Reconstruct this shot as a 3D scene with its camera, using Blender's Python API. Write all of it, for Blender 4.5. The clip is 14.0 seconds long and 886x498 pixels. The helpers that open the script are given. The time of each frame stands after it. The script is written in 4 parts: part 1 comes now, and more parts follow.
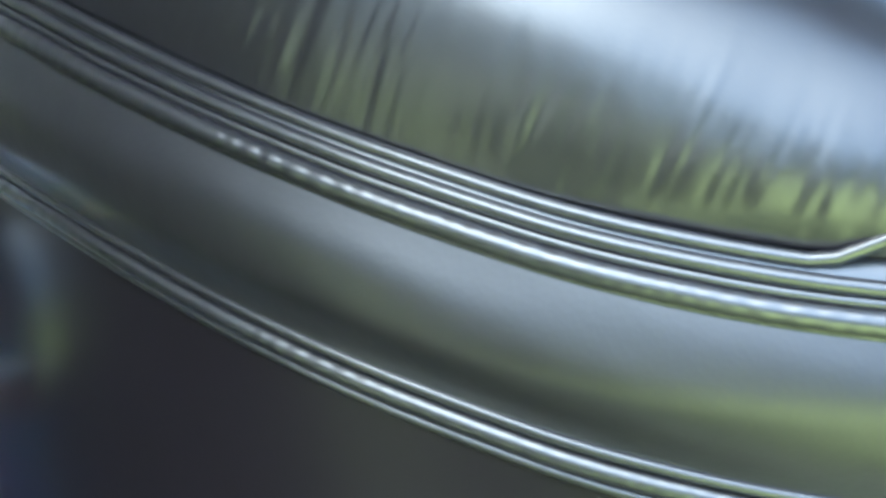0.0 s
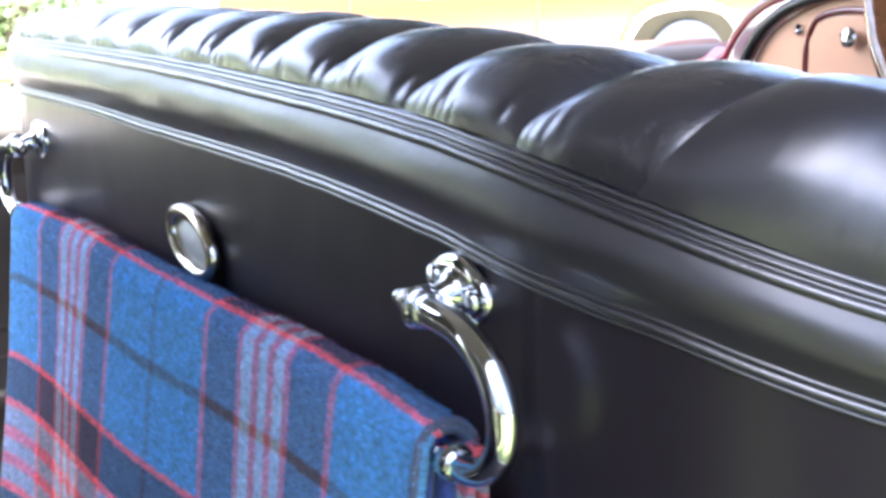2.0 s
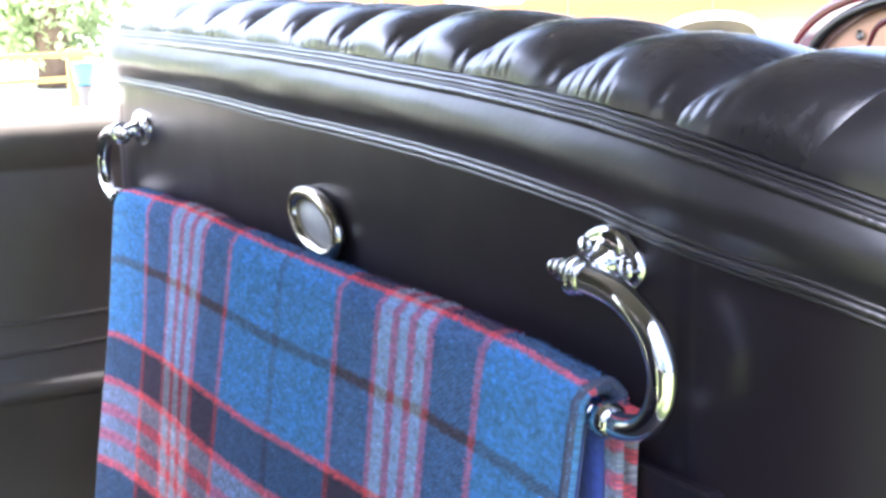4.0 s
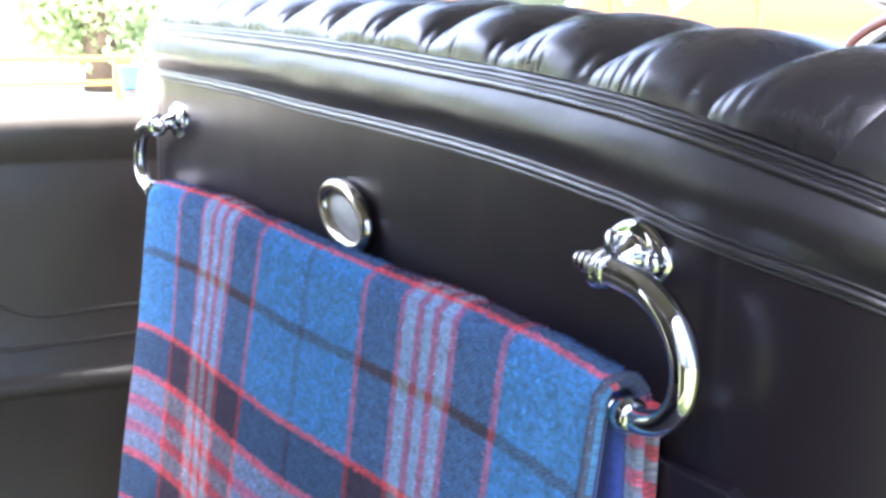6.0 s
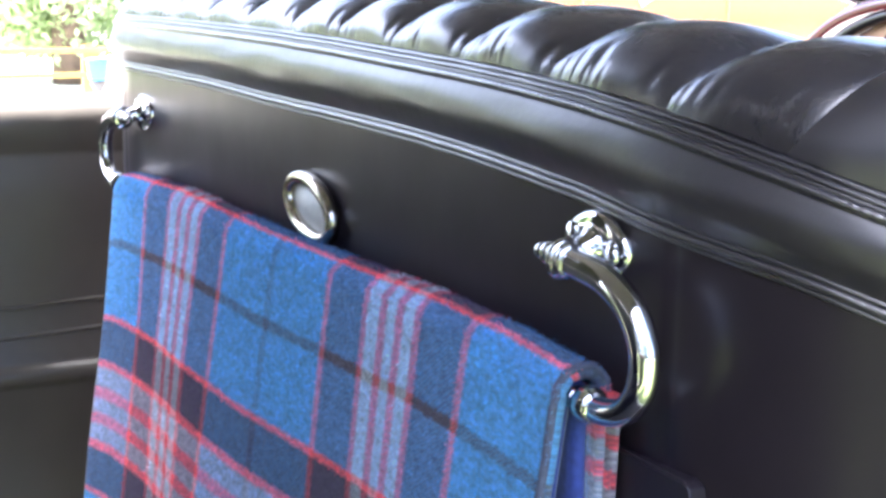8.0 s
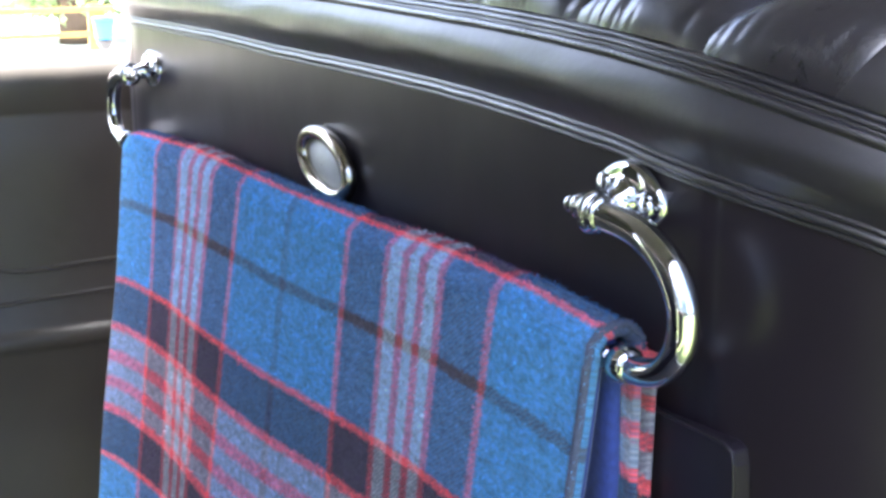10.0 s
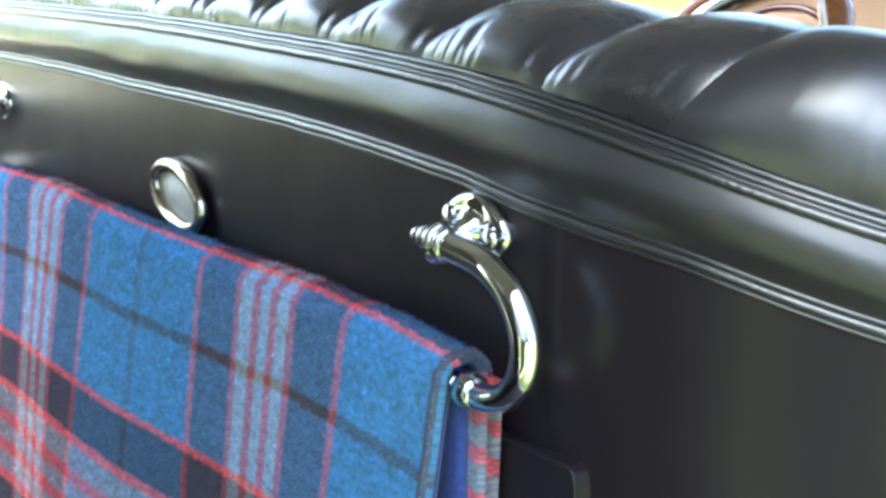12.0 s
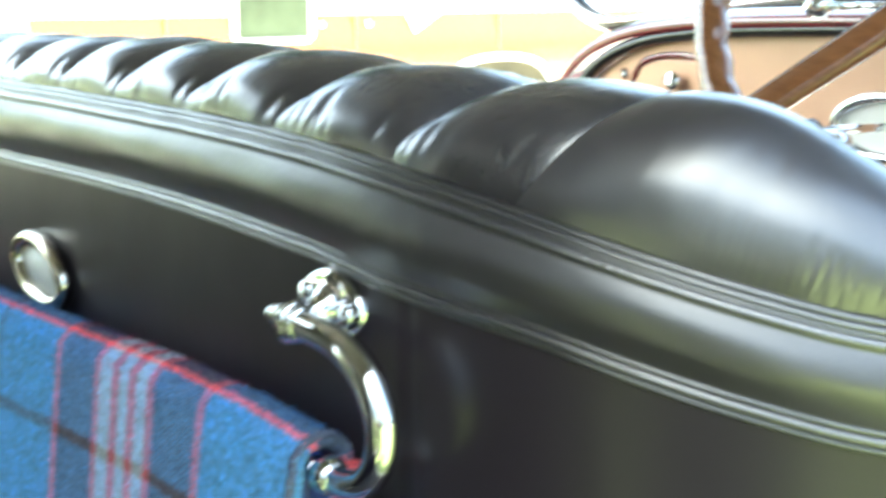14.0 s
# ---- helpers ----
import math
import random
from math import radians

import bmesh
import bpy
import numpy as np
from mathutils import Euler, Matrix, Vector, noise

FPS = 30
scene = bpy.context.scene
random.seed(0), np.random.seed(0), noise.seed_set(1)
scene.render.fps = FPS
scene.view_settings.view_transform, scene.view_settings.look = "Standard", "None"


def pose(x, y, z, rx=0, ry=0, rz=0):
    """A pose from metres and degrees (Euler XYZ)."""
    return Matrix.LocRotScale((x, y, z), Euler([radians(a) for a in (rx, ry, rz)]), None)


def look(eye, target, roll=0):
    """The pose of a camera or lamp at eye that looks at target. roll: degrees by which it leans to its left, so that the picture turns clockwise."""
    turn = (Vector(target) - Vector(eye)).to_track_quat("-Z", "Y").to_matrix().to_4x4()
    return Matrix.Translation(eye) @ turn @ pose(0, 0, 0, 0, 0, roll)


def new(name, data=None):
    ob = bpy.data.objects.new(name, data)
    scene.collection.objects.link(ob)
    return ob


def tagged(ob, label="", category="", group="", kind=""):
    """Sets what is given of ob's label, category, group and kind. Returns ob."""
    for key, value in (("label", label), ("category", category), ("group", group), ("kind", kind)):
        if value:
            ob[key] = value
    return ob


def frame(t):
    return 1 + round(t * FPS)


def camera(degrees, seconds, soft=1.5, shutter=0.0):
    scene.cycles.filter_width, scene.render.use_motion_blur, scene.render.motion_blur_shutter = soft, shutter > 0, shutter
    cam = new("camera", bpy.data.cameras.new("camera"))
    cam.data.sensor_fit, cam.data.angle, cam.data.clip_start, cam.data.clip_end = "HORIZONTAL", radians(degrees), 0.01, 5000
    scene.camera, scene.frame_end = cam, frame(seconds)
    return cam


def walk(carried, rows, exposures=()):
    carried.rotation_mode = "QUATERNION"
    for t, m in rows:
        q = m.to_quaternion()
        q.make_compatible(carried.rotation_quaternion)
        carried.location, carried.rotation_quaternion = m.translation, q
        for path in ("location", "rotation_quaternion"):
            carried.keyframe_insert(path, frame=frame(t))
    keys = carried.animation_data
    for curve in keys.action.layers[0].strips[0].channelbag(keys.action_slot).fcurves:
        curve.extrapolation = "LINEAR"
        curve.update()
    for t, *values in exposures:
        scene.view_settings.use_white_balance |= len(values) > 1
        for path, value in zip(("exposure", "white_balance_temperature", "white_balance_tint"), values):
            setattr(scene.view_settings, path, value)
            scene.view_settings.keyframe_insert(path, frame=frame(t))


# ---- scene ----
# ---- camera ----
cam = camera(34.83, 14.0, soft=3.2, shutter=0.5)
# seconds, x, y, z, yaw to the left of +y, pitch, roll
PATH = [
    (0.0, 0.8837, -0.0491, 1.0744, 62.34, -20.02, -2.63),
    (0.5, 0.9365, -0.0966, 1.0782, 60.91, -15.62, -2.98),
    (1.0, 1.0098, -0.1675, 1.1052, 62.75, -12.05, -1.49),
    (1.5, 1.0564, -0.2566, 1.1312, 64.22, -11.96, -2.76),
    (2.0, 1.0375, -0.3475, 1.1362, 60.75, -12.04, -1.67),
    (2.5, 1.0434, -0.4094, 1.1416, 60.58, -10.21, -2.53),
    (3.0, 1.0470, -0.4395, 1.1377, 61.25, -11.41, -1.89),
    (5.5, 1.0483, -0.4407, 1.1170, 61.92, -11.08, 0.24),
    (6.0, 1.0494, -0.4328, 1.1132, 62.92, -11.03, 0.66),
    (6.5, 1.0522, -0.4272, 1.1145, 62.42, -10.98, 0.47),
    (7.0, 1.0521, -0.4261, 1.1129, 61.90, -11.09, 0.70),
    (7.5, 1.0512, -0.4217, 1.1142, 61.68, -10.91, 0.54),
    (8.0, 1.0547, -0.4299, 1.1128, 61.72, -11.29, 0.84),
    (8.5, 1.0415, -0.4204, 1.1133, 63.50, -13.16, -0.19),
    (11.0, 1.0199, -0.4209, 1.1031, 61.30, -12.77, -0.06),
    (11.5, 1.0242, -0.4234, 1.1042, 60.30, -12.26, 0.22),
    (12.0, 1.0380, -0.4207, 1.1098, 56.52, -11.88, 0.50),
    (12.5, 1.0349, -0.4179, 1.1093, 56.90, -11.69, -0.47),
    (13.0, 1.0318, -0.4176, 1.1112, 57.44, -11.66, -0.70),
    (13.5, 1.0285, -0.4065, 1.1047, 56.80, -11.07, 0.04),
    (14.0, 1.0320, -0.3792, 1.1210, 53.07, -10.13, -0.40),
]
walk(cam, [(t, pose(x, y, z, 0, 0, yaw) @ pose(0, 0, 0, 90 + pitch, 0, 0) @ pose(0, 0, 0, 0, 0, roll)) for t, x, y, z, yaw, pitch, roll in PATH],
     exposures=[(0.0, 3.42, 5450, -10), (0.5, 3.68, 5480, -7), (1.0, 3.95, 5530, 0), (1.5, 3.8, 5600, 8), (2.0, 3.52, 5650, 12), (2.5, 3.42, 5650, 14), (5.5, 3.6, 5700, 14), (7.5, 3.6, 5700, 13), (8.5, 3.5, 5700, 11), (11.0, 3.45, 5700, 6), (12.0, 3.62, 5900, -6), (14.0, 3.85, 6300, -12)])

# ---- light ----
SUN_EL, SUN_AZ = 60.0, 200.0
world = bpy.data.worlds.new("sky")
scene.world = world
world.use_nodes = True
wn, wl = world.node_tree.nodes, world.node_tree.links
sky = wn.new("ShaderNodeTexSky")
sky.sky_type, sky.sun_disc = "NISHITA", False
sky.sun_elevation, sky.sun_rotation = radians(SUN_EL), radians(SUN_AZ)
sky.air_density, sky.dust_density, sky.ozone_density = 0.7, 6.0, 0.5
wl.new(sky.outputs["Color"], wn["Background"].inputs["Color"])
wn["Background"].inputs["Strength"].default_value = 0.15
sun = new("sun", bpy.data.lights.new("sun", "SUN"))
sun.data.energy, sun.data.angle, sun.data.color = 3.2, radians(0.5), (1.0, 0.95, 0.86)
sd = Vector((math.sin(radians(SUN_AZ)) * math.cos(radians(SUN_EL)), math.cos(radians(SUN_AZ)) * math.cos(radians(SUN_EL)), math.sin(radians(SUN_EL))))
sun.matrix_world = look(tuple(sd * 30), (0, 0, 0))


# ---- materials ----
def mat(name, color, rough=0.5, metal=0.0, coat=0.0, var=0.0, var_scale=6.0, bump=0.0, bump_scale=200.0, bump2=0.0, bump2_scale=20.0, rough_var=0.0, spec=0.5, sheen=0.0, coat_rough=0.12, coat_ior=1.6):
    """Principled surface with colour and gloss variation at one scale and relief at two."""
    m = bpy.data.materials.new(name)
    m.use_nodes = True
    n, l = m.node_tree.nodes, m.node_tree.links
    b = n["Principled BSDF"]
    b.inputs["Base Color"].default_value = (*color, 1)
    b.inputs["Roughness"].default_value = rough
    b.inputs["Metallic"].default_value = metal
    b.inputs["Coat Weight"].default_value = coat
    b.inputs["Coat Roughness"].default_value = coat_rough
    b.inputs["Specular IOR Level"].default_value = spec
    b.inputs["Coat IOR"].default_value = coat_ior
    b.inputs["Sheen Weight"].default_value = sheen
    tc = n.new("ShaderNodeTexCoord")
    if var or rough_var:
        t = n.new("ShaderNodeTexNoise")
        t.inputs["Scale"].default_value, t.inputs["Detail"].default_value = var_scale, 6
        l.new(tc.outputs["Object"], t.inputs["Vector"])
        if var:
            mx = n.new("ShaderNodeMix")
            mx.data_type = "RGBA"
            mx.inputs["A"].default_value = (*[c * (1 - var) for c in color], 1)
            mx.inputs["B"].default_value = (*[min(1, c * (1 + var)) for c in color], 1)
            l.new(t.outputs["Fac"], mx.inputs["Factor"])
            l.new(mx.outputs["Result"], b.inputs["Base Color"])
        if rough_var:
            mr = n.new("ShaderNodeMapRange")
            mr.inputs["From Min"].default_value, mr.inputs["From Max"].default_value = 0.3, 0.7
            mr.inputs["To Min"].default_value, mr.inputs["To Max"].default_value = max(0.02, rough - rough_var), rough + rough_var
            l.new(t.outputs["Fac"], mr.inputs["Value"])
            l.new(mr.outputs["Result"], b.inputs["Roughness"])
    last = None
    for strength, scale, kind in ((bump2, bump2_scale, "ShaderNodeTexNoise"), (bump, bump_scale, "ShaderNodeTexVoronoi")):
        if strength:
            t = n.new(kind)
            t.inputs["Scale"].default_value = scale
            l.new(tc.outputs["Object"], t.inputs["Vector"])
            bp = n.new("ShaderNodeBump")
            bp.inputs["Strength"].default_value, bp.inputs["Distance"].default_value = strength, 0.25 / scale
            l.new(t.outputs[0], bp.inputs["Height"])
            if last:
                l.new(last.outputs["Normal"], bp.inputs["Normal"])
            last = bp
    if last:
        l.new(last.outputs["Normal"], b.inputs["Normal"])
    return m


LEATHER = mat("black_leather", (0.017, 0.0135, 0.0175), 0.5, coat=1.0, coat_ior=1.95, spec=0.3, coat_rough=0.245, var=0.3, var_scale=9, bump=0.16, bump_scale=850, bump2=0.22, bump2_scale=55, rough_var=0.07)
LEATHER_END = mat("soft_black_leather", (0.017, 0.0135, 0.0175), 0.5, coat=1.0, coat_ior=1.92, spec=0.3, coat_rough=0.29, var=0.3, var_scale=9, bump=0.16, bump_scale=850, bump2=0.24, bump2_scale=70, rough_var=0.07)
LEATHER_ROLL = mat("worn_black_leather", (0.017, 0.0135, 0.0175), 0.5, coat=1.0, coat_ior=1.75, spec=0.35, coat_rough=0.35, var=0.3, var_scale=9, bump=0.2, bump_scale=700, bump2=0.3, bump2_scale=60, rough_var=0.07)
LEATHER_PANEL = mat("black_leather_panel", (0.017, 0.0128, 0.0175), 0.5, spec=0.08, coat=1.0, coat_ior=1.35, coat_rough=0.30, var=0.15, var_scale=7, bump=0.15, bump_scale=1000, bump2=0.15, bump2_scale=14, rough_var=0.06)
WELT = mat("leather_welt", (0.022, 0.019, 0.023), 0.40, coat=1.0, coat_ior=1.9, spec=0.7, coat_rough=0.28, bump2=0.35, bump2_scale=160)
CHROME = mat("chrome", (0.76, 0.77, 0.79), 0.045, metal=1.0, rough_var=0.02, var_scale=60)
NICKEL = mat("worn_nickel", (0.62, 0.58, 0.5), 0.16, metal=1.0, var=0.25, var_scale=90, rough_var=0.06)
LENS_GLASS = mat("frosted_lens", (0.62, 0.63, 0.62), 0.42, var=0.22, var_scale=70, bump2=0.3, bump2_scale=150, spec=0.5)
DOOR_LEATHER = mat("brown_black_leather", (0.13, 0.112, 0.092), 0.45, coat=0.25, coat_rough=0.3, var=0.35, var_scale=5, bump=0.12, bump_scale=900, bump2=0.2, bump2_scale=12, rough_var=0.08)
CAPPING = mat("brown_capping", (0.17, 0.085, 0.055), 0.5, coat=0.1, var=0.25, var_scale=12, bump2=0.2, bump2_scale=40)
BURGUNDY = mat("burgundy_paint", (0.13, 0.012, 0.018), 0.16, coat=0.8, var=0.12, var_scale=8)
TAN = mat("tan_dash_panel", (0.60, 0.35, 0.22), 0.42, coat=0.2, var=0.12, var_scale=10, bump2=0.1, bump2_scale=60)
ORANGE = mat("orange_paint", (0.56, 0.20, 0.04), 0.22, coat=0.5, var=0.06, var_scale=2)
CREAM = mat("cream_paint", (0.8, 0.79, 0.74), 0.22, coat=0.5, var=0.05, var_scale=2)
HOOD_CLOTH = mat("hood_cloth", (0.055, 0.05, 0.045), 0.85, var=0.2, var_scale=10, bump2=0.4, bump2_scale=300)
CARPET = mat("dark_carpet", (0.03, 0.026, 0.024), 0.95, var=0.4, var_scale=60, bump2=0.6, bump2_scale=250)
GRAVEL = mat("pale_gravel", (0.68, 0.66, 0.61), 0.9, var=0.3, var_scale=3, bump2=0.8, bump2_scale=35)
# darker leaf for the added unseen trees, so they reflect dark
UNSEEN_LEAF = mat("unseen_dark_leaf", (0.045, 0.062, 0.034), 0.6, var=0.5, var_scale=1.2)
LEAF = mat("leaf", (0.32, 0.40, 0.22), 0.55, var=0.55, var_scale=1.2)
for leafy, tint in ((LEAF, (0.46, 0.56, 0.26, 1)), (UNSEEN_LEAF, (0.06, 0.09, 0.03, 1))):
    n, l = leafy.node_tree.nodes, leafy.node_tree.links
    thin, blend = n.new("ShaderNodeBsdfTranslucent"), n.new("ShaderNodeMixShader")
    thin.inputs["Color"].default_value, blend.inputs["Fac"].default_value = tint, 0.45
    l.new(n["Principled BSDF"].outputs["BSDF"], blend.inputs[1])
    l.new(thin.outputs["BSDF"], blend.inputs[2])
    l.new(blend.outputs["Shader"], n["Material Output"].inputs["Surface"])
BARK = mat("bark", (0.12, 0.085, 0.06), 0.9, var=0.4, var_scale=9, bump2=0.9, bump2_scale=25)
TIMBER = mat("yellow_timber", (0.34, 0.21, 0.04), 0.7, var=0.2, var_scale=4, bump2=0.3, bump2_scale=30)
BLUE_PLASTIC = mat("blue_plastic", (0.03, 0.25, 0.5), 0.4, var=0.15, var_scale=4)
VAN_GLASS = mat("grey_green_glass", (0.07, 0.085, 0.05), 0.25, var=0.6, var_scale=5, spec=0.25)
PALE_TYRE = mat("dusty_tyre", (0.20, 0.21, 0.225), 0.8, var=0.2, var_scale=12, bump2=0.3, bump2_scale=40)
GAP = mat("paint_gap", (0.38, 0.2, 0.08), 0.6)
DARK_OLIVE = mat("dark_olive_arch", (0.055, 0.045, 0.02), 0.8, var=0.3)
BLACK_GLOSS = mat("black_trim", (0.012, 0.012, 0.013), 0.25, coat=0.4)


def wood(name, dark, light, rough=0.3, axis=0, scale=18.0):
    m = mat(name, light, rough, coat=0.5)
    n, l = m.node_tree.nodes, m.node_tree.links
    tc = n.new("ShaderNodeTexCoord")
    mp = n.new("ShaderNodeMapping")
    mp.inputs["Scale"].default_value = [1.0 if i == axis else 9.0 for i in range(3)]
    t = n.new("ShaderNodeTexNoise")
    t.inputs["Scale"].default_value, t.inputs["Detail"].default_value, t.inputs["Distortion"].default_value = scale, 8, 0.6
    mx = n.new("ShaderNodeMix")
    mx.data_type = "RGBA"
    mx.inputs["A"].default_value, mx.inputs["B"].default_value = (*dark, 1), (*light, 1)
    l.new(tc.outputs["Object"], mp.inputs["Vector"])
    l.new(mp.outputs["Vector"], t.inputs["Vector"])
    l.new(t.outputs["Fac"], mx.inputs["Factor"])
    l.new(mx.outputs["Result"], n["Principled BSDF"].inputs["Base Color"])
    return m


WHEEL_WOOD = wood("wheel_wood", (0.10, 0.035, 0.015), (0.30, 0.12, 0.045), 0.22)
DASH_WOOD = wood("dash_wood", (0.32, 0.13, 0.04), (0.58, 0.28, 0.10), 0.3)


def tartan_material(name, nap=False):
    """Woven wool check: warp and weft stripes from the UV map (metres), mixed by a twill, with a felted nap."""
    m = bpy.data.materials.new(name)
    m.use_nodes = True
    n, l = m.node_tree.nodes, m.node_tree.links
    b = n["Principled BSDF"]
    b.inputs["Roughness"].default_value, b.inputs["Sheen Weight"].default_value, b.inputs["Sheen Roughness"].default_value = 0.95, 0.2, 0.5
    b.inputs["Specular IOR Level"].default_value = 0.15
    uv = n.new("ShaderNodeUVMap")
    uv.uv_map = "cloth"
    fuzz = n.new("ShaderNodeTexNoise")
    fuzz.inputs["Scale"].default_value, fuzz.inputs["Detail"].default_value = 620, 5
    l.new(uv.outputs["UV"], fuzz.inputs["Vector"])
    off = n.new("ShaderNodeVectorMath")
    off.operation = "MULTIPLY_ADD"
    off.inputs[1].default_value, off.inputs[2].default_value = (0.015, 0.015, 0), (-0.0075, -0.0075, 0)
    l.new(fuzz.outputs["Color"], off.inputs[0])
    add = n.new("ShaderNodeVectorMath")
    l.new(uv.outputs["UV"], add.inputs[0])
    l.new(off.outputs["Vector"], add.inputs[1])
    sep = n.new("ShaderNodeSeparateXYZ")
    l.new(add.outputs["Vector"], sep.inputs[0])
    BLUE, NAVY, RED, PALE, DARK = (0.088, 0.31, 0.66), (0.072, 0.048, 0.11), (0.92, 0.10, 0.13), (0.68, 0.75, 0.86), (0.062, 0.054, 0.056)
    cuts = [(0.0, DARK), (0.006, BLUE), (0.105, RED), (0.113, NAVY), (0.167, RED), (0.176, PALE), (0.195, RED), (0.206, PALE), (0.221, RED), (0.232, PALE),
            (0.249, RED), (0.258, NAVY), (0.311, RED), (0.319, BLUE), (0.412, DARK)]
    PERIOD = 0.418

    def stripes(out, dark_band, line, pale):
        a = n.new("ShaderNodeMath")
        a.operation = "MULTIPLY_ADD"
        a.inputs[1].default_value, a.inputs[2].default_value = 1 / PERIOD, 10.0
        f = n.new("ShaderNodeMath")
        f.operation = "FRACT"
        r = n.new("ShaderNodeValToRGB")
        r.color_ramp.interpolation = "CONSTANT"
        e = r.color_ramp.elements
        while len(e) > 1:
            e.remove(e[-1])
        e[0].position, e[0].color = 0, (*line, 1)
        for p, c in cuts[1:]:
            k = e.new(p / PERIOD)
            k.color = (*{NAVY: dark_band, DARK: line, PALE: pale}.get(c, c), 1)
        l.new(out, a.inputs[0])
        l.new(a.outputs[0], f.inputs[0])
        l.new(f.outputs[0], r.inputs["Fac"])
        return r.outputs["Color"], f.outputs[0]

    warp, _ = stripes(sep.outputs["X"], NAVY, (0.08, 0.16, 0.34), PALE)
    weft, run = stripes(sep.outputs["Y"], (0.026, 0.020, 0.052), DARK, (0.40, 0.40, 0.50))
    tw = n.new("ShaderNodeTexWave")
    tw.wave_type, tw.bands_direction = "BANDS", "DIAGONAL"
    tw.inputs["Scale"].default_value, tw.inputs["Distortion"].default_value, tw.inputs["Detail"].default_value = 130, 6, 2
    l.new(uv.outputs["UV"], tw.inputs["Vector"])
    mr = n.new("ShaderNodeMapRange")
    mr.inputs["To Min"].default_value, mr.inputs["To Max"].default_value = -0.16, 0.16
    l.new(tw.outputs["Fac"], mr.inputs["Value"])
    # the dark and red weft yarns lie higher than the rest
    high = n.new("ShaderNodeValToRGB")
    high.color_ramp.interpolation = "CONSTANT"
    e = high.color_ramp.elements
    e.remove(e[-1])
    e[0].position, e[0].color = 0, (0.56, 0.56, 0.56, 1)
    for p, c in ((0.006, 0.52), (0.105, 0.74), (0.113, 0.67), (0.167, 0.72), (0.176, 0.55), (0.249, 0.72), (0.258, 0.67), (0.311, 0.74), (0.319, 0.52), (0.412, 0.56)):
        k = e.new(p / PERIOD)
        k.color = (c, c, c, 1)
    l.new(run, high.inputs["Fac"])
    share = n.new("ShaderNodeMath")
    l.new(mr.outputs["Result"], share.inputs[0])
    l.new(high.outputs["Color"], share.inputs[1])
    mx = n.new("ShaderNodeMix")
    mx.data_type = "RGBA"
    l.new(share.outputs[0], mx.inputs["Factor"])
    l.new(warp, mx.inputs["A"])
    l.new(weft, mx.inputs["B"])
    fine = n.new("ShaderNodeTexNoise")
    fine.inputs["Scale"].default_value, fine.inputs["Detail"].default_value, fine.inputs["Roughness"].default_value = 165, 6, 0.9
    l.new(uv.outputs["UV"], fine.inputs["Vector"])
    fr = n.new("ShaderNodeMapRange")
    fr.inputs["From Min"].default_value, fr.inputs["From Max"].default_value = 0.3, 0.7
    fr.inputs["To Min"].default_value, fr.inputs["To Max"].default_value = 0.25, 2.0
    l.new(fine.outputs["Fac"], fr.inputs["Value"])
    mul = n.new("ShaderNodeMix")
    mul.data_type, mul.blend_type = "RGBA", "MULTIPLY"
    mul.inputs["Factor"].default_value = 1.0
    l.new(mx.outputs["Result"], mul.inputs["A"])
    l.new(fr.outputs["Result"], mul.inputs["B"])
    felt = n.new("ShaderNodeTexNoise")
    felt.inputs["Scale"].default_value, felt.inputs["Detail"].default_value, felt.inputs["Roughness"].default_value = 55, 5, 0.75
    l.new(uv.outputs["UV"], felt.inputs["Vector"])
    fm = n.new("ShaderNodeMapRange")
    fm.inputs["From Min"].default_value, fm.inputs["From Max"].default_value = 0.3, 0.7
    fm.inputs["To Min"].default_value, fm.inputs["To Max"].default_value = 0.72, 1.3
    l.new(felt.outputs["Fac"], fm.inputs["Value"])
    worn = n.new("ShaderNodeMix")
    worn.data_type, worn.blend_type = "RGBA", "MULTIPLY"
    worn.inputs["Factor"].default_value = 1.0
    l.new(mul.outputs["Result"], worn.inputs["A"])
    l.new(fm.outputs["Result"], worn.inputs["B"])
    last = worn.outputs["Result"]
    if nap:
        geo = n.new("ShaderNodeNewGeometry")
        gr = n.new("ShaderNodeMapRange")
        gr.inputs["To Min"].default_value, gr.inputs["To Max"].default_value = 0.6, 2.0
        l.new(geo.outputs["Random Per Island"], gr.inputs["Value"])
        m2 = n.new("ShaderNodeMix")
        m2.data_type, m2.blend_type = "RGBA", "MULTIPLY"
        m2.inputs["Factor"].default_value = 1.0
        l.new(last, m2.inputs["A"])
        l.new(gr.outputs["Result"], m2.inputs["B"])
        last = m2.outputs["Result"]
    l.new(last, b.inputs["Base Color"])
    bp = n.new("ShaderNodeBump")
    bp.inputs["Strength"].default_value, bp.inputs["Distance"].default_value = 1.0, 0.003
    l.new(fine.outputs["Fac"], bp.inputs["Height"])
    l.new(bp.outputs["Normal"], b.inputs["Normal"])
    return m


TARTAN = tartan_material("tartan_wool")
TARTAN_NAP = tartan_material("tartan_nap", nap=True)


# ---- mesh helpers ----
def mesh_of(name, verts, faces, smooth=True, uvs=None):
    me = bpy.data.meshes.new(name)
    me.from_pydata([tuple(map(float, v)) for v in verts], [], faces)
    if smooth:
        me.polygons.foreach_set("use_smooth", [True] * len(me.polygons))
    if uvs is not None:
        layer = me.uv_layers.new(name="cloth")
        for lo in me.loops:
            layer.data[lo.index].uv = uvs[lo.vertex_index]
    me.update()
    return me


def thing(name, label, category, at=(0, 0, 0), group="", kind=""):
    ob = new(name)
    ob.empty_display_size = 0.05
    ob.location = at
    return tagged(ob, label, category, group, kind)


